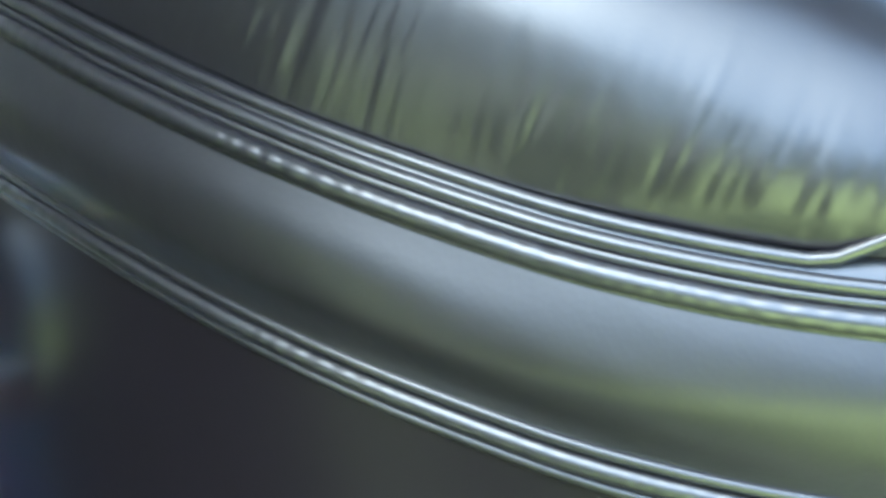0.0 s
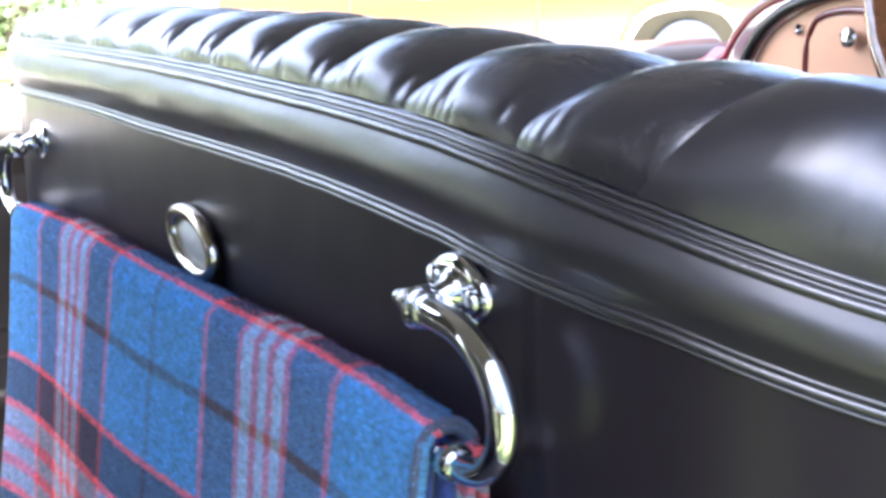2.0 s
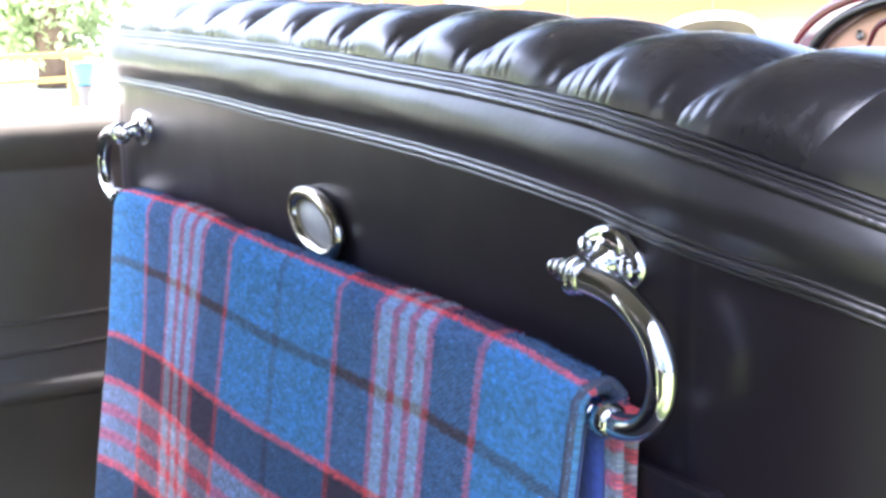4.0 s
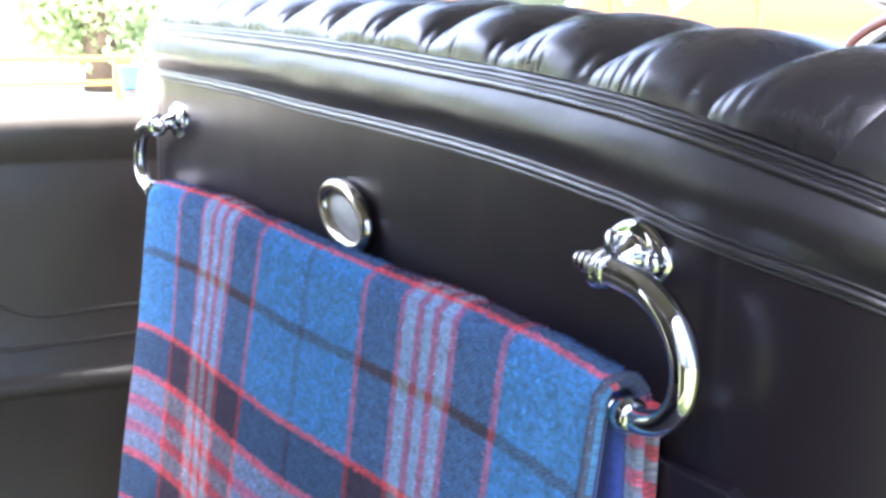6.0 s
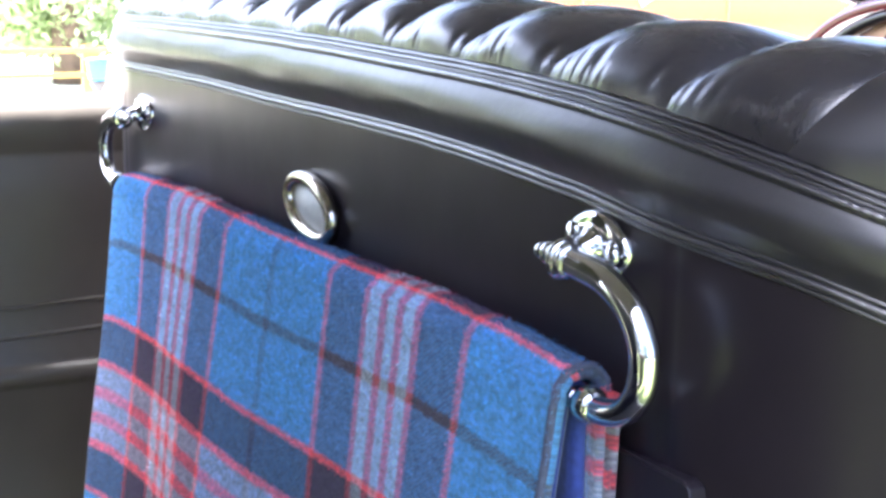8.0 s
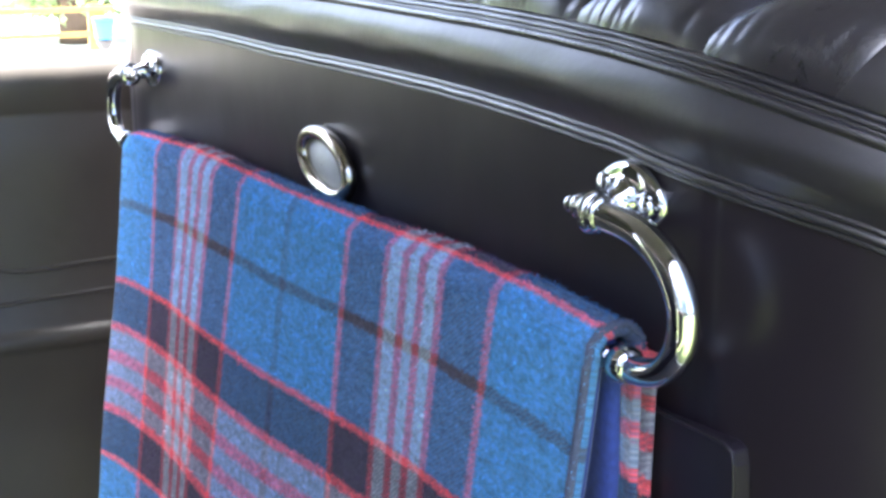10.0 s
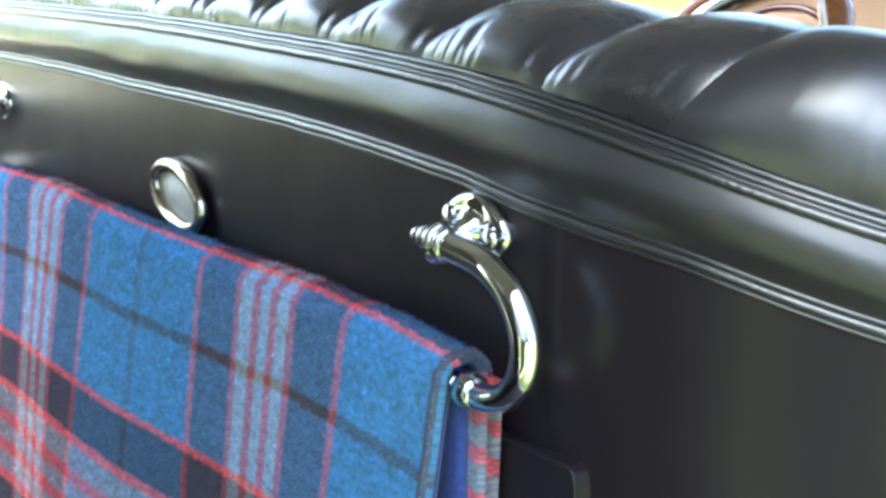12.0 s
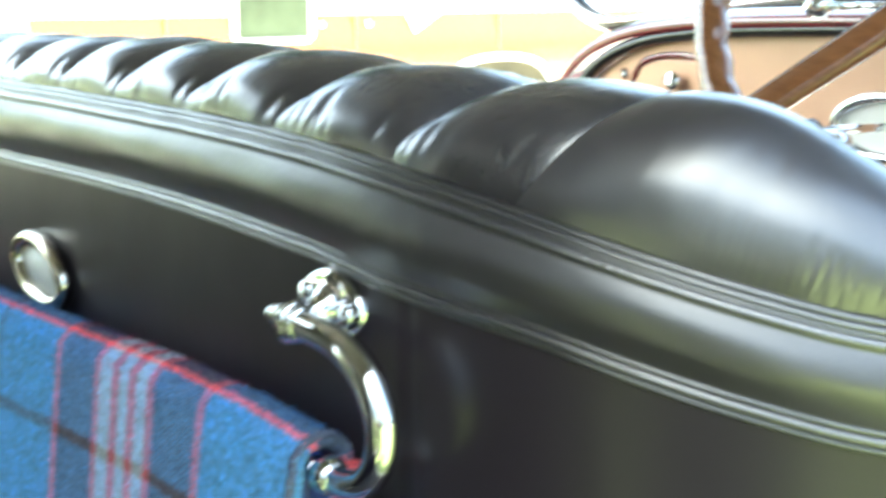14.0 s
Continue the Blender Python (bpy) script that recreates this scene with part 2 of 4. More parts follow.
def part(name, me, material, parent=None, label="", kind=""):
    """One mesh object under a thing or a part; the mesh is in world coordinates of an unrotated parent chain."""
    if isinstance(me, bmesh.types.BMesh):
        bm, me = me, bpy.data.meshes.new(name)
        bm.to_mesh(me)
        bm.free()
    me.name = name
    if material and not me.materials:
        me.materials.append(material)
    ob = new(name, me)
    if parent:
        ob.parent = parent
        up = Vector((0, 0, 0))
        q = parent
        while q:
            up += q.location
            q = q.parent
        ob.location = -up if parent.type == "EMPTY" or parent.location.length > 0 else (0, 0, 0)
    return tagged(ob, label, kind=kind)


def grid(pts, name="grid", closed_u=False, closed_v=False, uvs=None, cap=False):
    """Mesh from a rows x columns array of points."""
    pts = np.asarray(pts, float)
    r, c = pts.shape[:2]
    faces = []
    for i in range(r if closed_u else r - 1):
        for j in range(c if closed_v else c - 1):
            a, b2 = i * c + j, i * c + (j + 1) % c
            d, e = ((i + 1) % r) * c + j, ((i + 1) % r) * c + (j + 1) % c
            faces.append((a, b2, e, d))
    if cap:
        faces.append(tuple(range(c))[::-1])
        faces.append(tuple((r - 1) * c + j for j in range(c)))
    return mesh_of(name, pts.reshape(-1, 3), faces, uvs=None if uvs is None else np.asarray(uvs).reshape(-1, 2))


def spline(points, n):
    """n points of a smooth curve through the points."""
    p = np.asarray(points, float)
    t = np.r_[0, np.cumsum(np.linalg.norm(np.diff(p, axis=0), axis=1) ** 0.5)]
    s = np.linspace(0, t[-1], n)
    m = np.gradient(p, t, axis=0)
    i = np.clip(np.searchsorted(t, s, side="right") - 1, 0, len(t) - 2)
    h = (t[i + 1] - t[i])[:, None]
    q = ((s - t[i])[:, None]) / h
    return (2 * q**3 - 3 * q**2 + 1) * p[i] + (q**3 - 2 * q**2 + q) * h * m[i] + (-2 * q**3 + 3 * q**2) * p[i + 1] + (q**3 - q**2) * h * m[i + 1]


def tube(path, radius, sides=14, name="tube", closed=False, flat=1.0, ref=(0, 0, 1)):
    """Round bar along a path, with one radius or one a point."""
    p = np.asarray(path, float)
    n = len(p)
    rad = np.broadcast_to(np.asarray(radius, float), (n,))
    d = np.roll(p, -1, 0) - np.roll(p, 1, 0) if closed else np.gradient(p, axis=0)
    d /= np.linalg.norm(d, axis=1, keepdims=True)
    a = np.cross(d, ref)
    weak = np.linalg.norm(a, axis=1) < 0.05
    a[weak] = np.cross(d[weak], (0, 1, 0.01))
    a /= np.linalg.norm(a, axis=1, keepdims=True)
    b2 = np.cross(a, d)
    th = np.linspace(0, 2 * np.pi, sides, endpoint=False)
    pts = p[:, None] + rad[:, None, None] * (np.cos(th)[None, :, None] * a[:, None] + flat * np.sin(th)[None, :, None] * b2[:, None])
    return grid(pts, name, closed_u=closed, closed_v=True, cap=not closed)


def lathe(profile, at, axis, sides=28, name="lathe", squash=(1, 1)):
    """Solid of revolution: profile rows of (distance along axis, radius)."""
    axis = Vector(axis).normalized()
    u = axis.orthogonal().normalized()
    v = axis.cross(u)
    th = np.linspace(0, 2 * np.pi, sides, endpoint=False)
    pts = [[tuple(Vector(at) + axis * h + (u * (math.cos(t) * squash[0]) + v * (math.sin(t) * squash[1])) * r) for t in th] for h, r in profile]
    return grid(pts, name, closed_v=True, cap=True)


def box(x0, y0, z0, x1, y1, z1, bevel=0.003, segments=2):
    bm = bmesh.new()
    bmesh.ops.create_cube(bm, size=1)
    for v in bm.verts:
        v.co = Vector(((x0 + x1) / 2 + v.co.x * (x1 - x0), (y0 + y1) / 2 + v.co.y * (y1 - y0), (z0 + z1) / 2 + v.co.z * (z1 - z0)))
    if bevel:
        bmesh.ops.bevel(bm, geom=list(bm.edges), offset=bevel, segments=segments, affect="EDGES", profile=0.5)
    return bm


def slab(outline, y0, y1, bevel=0.0, plane="xz"):
    """Closed outline in a plane, pulled to a thickness."""
    bm = bmesh.new()
    def co(a, b2, d):
        return (a, d, b2) if plane == "xz" else ((d, a, b2) if plane == "yz" else (a, b2, d))
    f = bm.faces.new([bm.verts.new(co(a, b2, y0)) for a, b2 in outline])
    ex = bmesh.ops.extrude_face_region(bm, geom=[f])
    dv = Vector(co(0, 0, y1 - y0))
    bmesh.ops.translate(bm, vec=dv, verts=[g for g in ex["geom"] if isinstance(g, bmesh.types.BMVert)])
    bmesh.ops.recalc_face_normals(bm, faces=list(bm.faces))
    if bevel:
        bmesh.ops.bevel(bm, geom=[e for e in bm.edges if e.calc_face_angle(0) > 0.6], offset=bevel, segments=2, affect="EDGES", profile=0.5)
    return bm


# ---- ground and surroundings ----
ground = part("ground", grid([[(-600 + 1200 * i / 24, -600 + 1200 * j / 24, 0) for j in range(25)] for i in range(25)], "ground"), GRAVEL)
tagged(ground, "sun-bleached pale gravel yard", "ground", kind="structure")


GRASS = mat("lawn_grass", (0.14, 0.17, 0.055), 0.8, var=0.45, var_scale=2.5, bump2=0.8, bump2_scale=60)
lawn_bm = slab([(0.88, 40), (62, 40), (62, -60), (-40, -60), (-40, -0.9), (-3.2, -0.9), (-1.5, -2.4), (0.6, -1.8), (0.88, -1.5)], 0.004, 0.012, plane="xy")
lawn = part("lawn", lawn_bm, GRASS)
tagged(lawn, "sunlit green lawn beside the gravel", "lawn", kind="structure")

# ---- the front seat ----
STRAIGHT, CORNER = 0.462, 0.338
ENDS = STRAIGHT + CORNER * 1.08


def spot(u, off=0.0):
    """Place on the seat's rear outline at arc length u from the middle, pushed outward by off; and the outward way."""
    s, a = (1 if u >= 0 else -1), abs(u)
    if a <= STRAIGHT:
        x, y, nx, ny = a, 0.0, 0.0, -1.0
    else:
        th = (a - STRAIGHT) / CORNER
        x, y, nx, ny = STRAIGHT + CORNER * math.sin(th), CORNER * (1 - math.cos(th)), math.sin(th), -math.cos(th)
    return s * (x + nx * off), y + ny * off, s * nx, ny


SEAM_A = (-0.83, -0.5, -0.35, -0.2, -0.05, 0.08, 0.2, 0.3, 0.38, 0.44, 0.49, 0.53, 0.57, 0.61, 0.65, 0.69, 0.73, 0.77, 0.83)
SEAM_U = (1.044, 1.0499, 1.0525, 1.0538, 1.0544, 1.0535, 1.051, 1.0491, 1.0456, 1.0416, 1.0369, 1.0298, 1.0215, 1.0112, 1.0009, 0.991, 0.9827, 0.9801, 0.976)
SEAM_L = (0.985, 1.0014, 1.0033, 1.0043, 1.0025, 1.0029, 1.0023, 0.9998, 0.9953, 0.9912, 0.9847, 0.9806, 0.9754, 0.9655, 0.9556, 0.9469, 0.9383, 0.9361, 0.932)
ROLL_A = (0.0, 0.15, 0.27, 0.40, 0.50, 0.55, 0.61, 0.65, 0.69, 0.722, 0.75, 0.83)
ROLL_Z = (-0.002, -0.002, -0.005, -0.010, -0.015, -0.0172, -0.0190, -0.0250, -0.0400, -0.054, -0.066, -0.091)


def upper(u):
    """Height of the middle of the upper seam band."""
    return float(np.mean([np.interp(u + d, SEAM_A, SEAM_U) for d in (-0.03, -0.02, -0.01, 0, 0.01, 0.02, 0.03)]))


def lower(u):
    return float(np.mean([np.interp(u + d, SEAM_A, SEAM_L) for d in (-0.03, -0.02, -0.01, 0, 0.01, 0.02, 0.03)]))


def roll(u):
    """Height from which the pleats swell."""
    a = abs(u) - (0.05 if u < 0 else 0.0)
    return 1.051 + float(np.mean([np.interp(a + d, ROLL_A, ROLL_Z) for d in (-0.03, -0.015, 0, 0.015, 0.03)]))


seat = thing("front_seat", "black leather bench seat with a pleated top roll and piped back", "car seat")
US = np.linspace(-ENDS, ENDS, 361)

# flat back panel below the lower seam
rows = []
for k in np.linspace(0, 1, 70):
    row = []
    for u in US:
        z = 0.36 + (lower(u) - 0.0048 - 0.36) * k
        w = 0.0016 * noise.noise(Vector((u * 5, z * 5, 1.0))) + 0.0004 * noise.noise(Vector((u * 17, z * 17, 4.0)))
        for c in (-0.497, 0.497):
            w -= 0.0013 * math.exp(-((u - c) / 0.003) ** 2)
        x, y, _, _ = spot(u, w)
        row.append((x, y, z))
    rows.append(row)
part("back_panel", grid(rows, "back_panel"), LEATHER_PANEL, seat, "smooth black leather panel with vertical corner seams")

# padded roll between the two seams
rows = []
for k in np.linspace(0, 1, 22):
    row = []
    for u in US:
        z0, z1 = lower(u) + 0.0052, upper(u) - 0.0058
        b2 = math.sin(math.pi * k)
        w = 0.0025 + 0.003 * k + 0.0062 * b2 + 0.0011 * noise.noise(Vector((u * 14, k * 3, 7.0))) * b2
        for c in (-0.505, 0.505):
            w -= 0.0004 * math.exp(-((u - c) / 0.002) ** 2)
        x, y, _, _ = spot(u, w)
        row.append((x, y, z0 + (z1 - z0) * k))
    rows.append(row)
part("shoulder_roll", grid(rows, "shoulder_roll"), LEATHER_ROLL, seat, "softly padded black leather roll")


def along(height, off, us=US):
    return [(*spot(u, off + 0.0004 * noise.noise(Vector((u * 30, 3, 3))))[:2], height(u) + 0.0004 * noise.noise(Vector((u * 25, 9, 1)))) for u in us]


def kink(u):
    """The top piping is folded upward near the end of the seat."""
    return 0.55 * max(0.0, u - 0.747)


for dz, off, r in ((0.0054, 0.0012, 0.0014), (0.0023, 0.0030, 0.0015)):
    part("upper_piping", tube(along(lambda u: upper(u) + dz + (kink(u) if dz > 0.004 else 0), off), r, 10), WELT, seat)
rows = [[(*spot(u, o2)[:2], upper(u) + dz) for u in US] for dz, o2 in ((0.009, -0.006), (0.0064, -0.001), (0.0038, 0.0012), (0.0006, 0.0026), (-0.0035, 0.0045), (-0.0062, 0.0058), (-0.008, 0.003))]
part("welt_tape", grid(rows), WELT, seat)
rows = [[(*spot(u, o2)[:2], lower(u) + dz) for u in US] for dz, o2 in ((0.007, 0.001), (0.0045, 0.0016), (-0.001, 0.0018), (-0.0055, 0.0), (-0.007, -0.003))]
part("welt_tape", grid(rows), WELT, seat)
part("upper_cord", tube(along(lambda u: upper(u) - 0.0002, 0.0036), 0.0010, 8), WELT, seat)
FINE = np.linspace(-ENDS, ENDS, 1400)
puck = np.random.default_rng(4).uniform(0.6, 1.4, len(FINE))
part("upper_band", tube(along(lambda u: upper(u) - 0.0034, 0.0045, FINE), 0.0025 + 0.00009 * puck * np.sin(FINE * 1500 + 3 * np.sin(FINE * 140)), 10), WELT, seat, "puckered stitched welt band")
for dz, off, r in ((0.0042, 0.0022, 0.0013), (-0.0040, 0.0008, 0.0012)):
    part("lower_piping", tube(along(lambda u: lower(u) + dz, off), r, 10), WELT, seat)
part("lower_band", tube(along(lambda u: lower(u) + 0.0002, 0.0018, FINE), 0.0023 + 0.00007 * puck * np.sin(FINE * 1500 + 3 * np.sin(FINE * 140)), 10), WELT, seat)


# pleats rolling over the top, from the upper seam to the front face
VALLEYS = [-ENDS, -0.735, -0.63, -0.53, -0.43, -0.328, -0.225, -0.118, -0.012, 0.082, 0.172, 0.270, 0.375, 0.483, 0.562, ENDS]
SLANT = [0.0] * 9 + [0.006, 0.010, 0.012, 0.014, 0.020, 0.048, 0.0]
PROFILE = spline([(0.000, 0.008), (0.0008, 0.0145), (0.0033, 0.021), (0.0077, 0.0275), (0.0150, 0.0338), (0.0267, 0.0395), (0.0452, 0.0432), (0.078, 0.0435), (0.115, 0.036), (0.150, 0.020), (0.172, -0.008), (0.180, -0.06), (0.188, -0.20), (0.20, -0.50)], 80)
rng = random.Random(5)
for i in range(len(VALLEYS) - 1):
    u0, u1 = VALLEYS[i], VALLEYS[i + 1]
    big = i == len(VALLEYS) - 2
    first = big or i == 0
    depth0 = 0.019 if not big else 0.006
    n = 91 if not big else 420
    if big:
        gathers = creases = []
    else:
        gathers = [(c + rng.uniform(-0.04, 0.04), rng.uniform(0.028, 0.048), rng.uniform(0.5, 1.0)) for c in (0.12, 0.24, 0.38, 0.86)]
        creases = [(rng.uniform(0.05, 0.52), rng.uniform(0.012, 0.024), rng.uniform(0.4, 1.0)) for _ in range(6)] if i != len(VALLEYS) - 3 else []
    rows = []
    for w in np.linspace(0, 1, n):
        u = u0 + (u1 - u0) * w
        edge = min(w, 1 - w) if not first else ((1 - w) if i == 0 else w)
        e2 = min(1.0, edge * (2.0 if not big else 4.0))
        puff = (1 - (1 - e2) ** 2.2) ** 0.8
        if first:
            far = w if i == 0 else 1 - w
            puff *= 1 - (1 - min(1.0, far * 7)) ** 3 * 0.6
        g = sum(a * math.exp(-((w - c) / wd) ** 2) for c, wd, a in gathers)
        depth = 0.006 if (i == len(VALLEYS) - 3 and w > 0.5) else depth0
        row = []
        for j, (f, h) in enumerate(PROFILE):
            k = j / (len(PROFILE) - 1)
            q = min(1.0, k / 0.28)
            ramp = 0.22 + 0.78 * q * q * (3 - 2 * q)
            s = 1 - (1 - puff) * ramp
            low = math.exp(-((k - 0.075) / 0.045) ** 2) if not big else math.exp(-((k - 0.045) / 0.04) ** 2)
            top = float(np.interp(u, (-0.1, 0.1, 0.5, 0.58, 0.66), (0.001, 0.003, 0.003, 0.003, 0.0))) * math.sin(math.pi * min(1, max(0, h / 0.043)) * 0.5) if h > 0 else 0.0
            if big:
                f = f - 0.003 * math.sin(math.pi * min(1, k / 0.35)) * min(1, w * 6) - 0.004 * math.sin(math.pi * min(1, k / 0.22)) * min(1, max(0, (u - 0.64) / 0.08))
            out = -f - depth * 0.55 * (1 - s) * (1 if h > 0 else 0.4) - (0.0008 if i == len(VALLEYS) - 3 else 0.0020) * low * g
            seam = upper(u) + 0.0068 - roll(u) - 0.008
            z = roll(u) + h + top + seam * max(0.0, 1 - k / 0.25) - depth * (1 - s) * max(0, min(1, h / 0.03))
            out += 0.0016 * noise.noise(Vector((u * 20, k * 9, 2.0)))
            out -= 0.0006 * math.exp(-((k - 0.03) / 0.03) ** 2) * sum(a * math.exp(-((w - c) / wd) ** 2) for c, wd, a in creases)
            if big:
                fine = noise.noise(Vector((u * 300 + k * 14, k * 10, 5.0))) + 0.6 * noise.noise(Vector((u * 520 - k * 20, k * 12, 9.0)))
                out += 0.00032 * fine * low * min(1, max(0, (u - 0.60) / 0.05))
            z += 0.0018 * noise.noise(Vector((u * 15, k * 7, 8.0))) * min(1, k * 8)
            out = max(out, -0.24) if abs(u) > STRAIGHT else out
            lean = (SLANT[i] * (1 - w) + SLANT[i + 1] * w) * math.sin(min(1, k / 0.40) * math.pi / 2)
            x, y, _, _ = spot(u + lean, out)
            row.append((x, y, z))
        rows.append(row)
    part("pleat", grid(rows, "pleat"), LEATHER_END if big else LEATHER, seat)
part("seat_base", box(-0.70, 0.20, 0.30, 0.70, 0.66, 0.56, 0.04, 3), LEATHER_PANEL, seat)

# pocket flap line low on the back panel
pocket = thing("map_pocket", "black leather map pocket with a rounded upper corner", "pocket")
outline = [(-0.50, 0.40), (0.531, 0.40), (0.531, 0.80), (0.5285, 0.852), (0.5265, 0.859), (0.521, 0.8615), (-0.49, 0.8615), (-0.5, 0.855)]
part("flap", slab(outline, 0.006, -0.0048, 0.001), LEATHER_PANEL, pocket)
part("edge_binding", tube([(a, -0.0045, b2) for a, b2 in outline[1:7]], 0.0010, 8), LEATHER_PANEL, pocket)

# ---- oval lamp on the seat back ----
lamp = thing("courtesy_lamp", "oval courtesy lamp with worn nickel rim and frosted lens", "lamp")
OX, OZ, OA, OB, LEAN_O = 0.047, 0.9265, 0.0425, 0.0215, -0.14
th = np.linspace(0, 2 * np.pi, 64, endpoint=False)
part("rim", tube([(OX + OA * math.cos(t), -0.006, OZ + OB * math.sin(t) + LEAN_O * OA * math.cos(t)) for t in th], 0.0058, 14, closed=True, ref=(0, 1, 0)), NICKEL, lamp)
part("lens", grid([[(OX + (OA - 0.005) * r * math.cos(t), -0.004 - 0.006 * (1 - r * r), OZ + (OB - 0.005) * r * math.sin(t) + LEAN_O * (OA - 0.005) * r * math.cos(t)) for t in th] for r in np.linspace(1, 0.02, 10)], closed_v=True), LENS_GLASS, lamp, "frosted white lens")

# ---- robe rail ----
rail = thing("robe_rail", "chrome robe rail on two scrolled brackets", "rail")
RY = -0.024


def bracket(s, cx, cz):
    """Oval plate with two screws, short post, knobbed boss and a scrolled arm down to the bar."""
    at = lambda dx, y, dz: (s * (cx + dx), y, cz + dz)
    b0 = part("bracket", grid([[at(0.0275 * r * math.cos(t) * (1 + 0.10 * math.cos(2 * t)), -h, 0.0195 * r * math.sin(t)) for t in np.linspace(0, 2 * np.pi, 40, endpoint=False)] for h, r in [(0, 1.0), (0.0025, 1.0), (0.0045, 0.93), (0.0055, 0.8), (0.0062, 0.5), (0.0065, 0.02)]], closed_v=True), CHROME, rail)
    for dx, dz in ((-0.0185, 0.005), (0.0185, -0.002)):
        part("screw", lathe([(0, 0.006), (0.002, 0.006), (0.0032, 0.0045), (0.0036, 0)], at(dx, -0.0045, dz), (0, -1, 0), 16), CHROME, b0)
    part("post", lathe([(0, 0.0125), (0.004, 0.0105), (0.006, 0.0085), (0.013, 0.0075), (0.022, 0.0082)], at(0.0, -0.003, 0.0), (0, -1, -0.25), 20), CHROME, b0)
    part("knob", lathe([(0, 0.0), (0.0008, 0.0028), (0.003, 0.0046), (0.0055, 0.0048), (0.0078, 0.0037), (0.0086, 0.0035), (0.0096, 0.0057), (0.0125, 0.0069), (0.0155, 0.0061), (0.017, 0.0052), (0.018, 0.0076), (0.022, 0.0081), (0.026, 0.0071)], at(-0.0245, RY, -0.0045), (s, 0, 0), 24), CHROME, b0)
    part("collar", lathe([(0, 0.0068), (0.001, 0.0108), (0.0035, 0.0122), (0.006, 0.0108), (0.0068, 0.0086), (0.008, 0.0104), (0.011, 0.0098), (0.0125, 0.0072)], at(-0.001, RY, -0.0048), (s, 0, -0.05), 28), CHROME, b0)
    pts = spline([at(-0.008, RY, -0.0045), at(0.016, RY, -0.006), at(0.043, RY, -0.0095), at(0.065, RY, -0.021), at(0.076, RY, -0.039), at(0.074, RY, -0.058), at(0.062, RY, -0.072), at(0.044, RY, -0.078), at(0.026, RY, -0.078)], 60)
    part("scroll", tube(pts, np.interp(np.linspace(0, 1, 60), (0, 0.1, 0.35, 0.7, 1), (0.0070, 0.0082, 0.0082, 0.0078, 0.0073)), 20, ref=(0, 1, 0)), CHROME, b0)
    part("end_cap", lathe([(0, 0.0), (0.001, 0.005), (0.004, 0.0090), (0.009, 0.0108), (0.014, 0.0098), (0.018, 0.0074)], at(0.020, RY, -0.078), (s, 0, 0), 24), CHROME, b0)


bracket(1, 0.435, 0.9665)
bracket(-1, 0.416, 0.957)
part("bar", tube([(x, RY, 0.879 + 0.0095 * (x + 0.42) / 0.86) for x in np.linspace(-0.435, 0.455, 8)], 0.0072, 18, ref=(0, 1, 0)), CHROME, rail)

# ---- blanket over the rail ----
WARP_X = (-0.385, -0.281, -0.212, -0.114, -0.053, 0.058, 0.163, 0.222, 0.304, 0.361, 0.455)
WARP_U = (0.018, 0.109, 0.167, 0.258, 0.315, 0.418, 0.527, 0.585, 0.676, 0.733, 0.833)
WEFT_D = (0.062, 0.141, 0.185, 0.282, 0.328, 0.410)
WEFT_V = (0.0, 0.109, 0.167, 0.258, 0.315, 0.418)


def weave(x, d):
    """Place in the check at the width x and the length d of cloth below the bar; the cloth is drawn unevenly."""
    u = float(np.interp(x, WARP_X, WARP_U)) + max(0, x - WARP_X[-1])
    d = d * (1 + 0.12 * (x + 0.38) / 0.7) if d > 0 else d
    v = float(np.interp(d, WEFT_D, WEFT_V)) + (min(0, d - WEFT_D[0]) + max(0, d - WEFT_D[-1])) / 0.825
    return u, v


def blanket_sheet(x0, x1, lift, front, back, seed):
    """A thick sheet draped over the bar: rows along the width, columns down the front, over and down the back."""
    R = 0.0075 + lift
    cols = []
    for v in np.linspace(front, 0, 34, endpoint=False):
        cols.append(("f", v))
    for a in np.linspace(0, math.pi, 13):
        cols.append(("o", a))
    for v in np.linspace(0, back, 24)[1:]:
        cols.append(("b", v))
    outer, uvs = [], []
    for x in np.linspace(x0, x1, 90):
        row, uvr = [], []
        for kind, v in cols:
            nz = noise.noise(Vector((x * 7, v * 5, seed)))
            nf = noise.noise(Vector((x * 60, v * 60, seed + 3.0)))
            if kind == "f":
                sway = 0.006 * math.sin(x * 13 + 1.0 + seed) * min(1, v * 4)
                y, z, d = RY - R - 0.125 * v + nz * 0.004 * min(1, v * 5) - sway, 0.886 - v, v + R * 0.6
            elif kind == "o":
                y, z, d = RY - R * math.cos(v), 0.886 + R * math.sin(v) * 1.15, R * 0.6 - R * 1.6 * v
            else:
                y, z, d = RY + R, 0.886 - v, -R * 4.4 - v
            z += float(np.interp(x, (-0.41, -0.36, -0.2, 0.037, 0.2, 0.3, 0.40, 0.46), (-0.012, -0.006, 0.002, 0.001, 0.005, 0.008, 0.006, 0.001)))
            row.append((x + 0.0025 * nz, min(y, -0.0085) + 0.0006 * nf, z + 0.0008 * nf))
            uvr.append(weave(x, d))
        outer.append(row)
        uvs.append(uvr)
    return outer, uvs


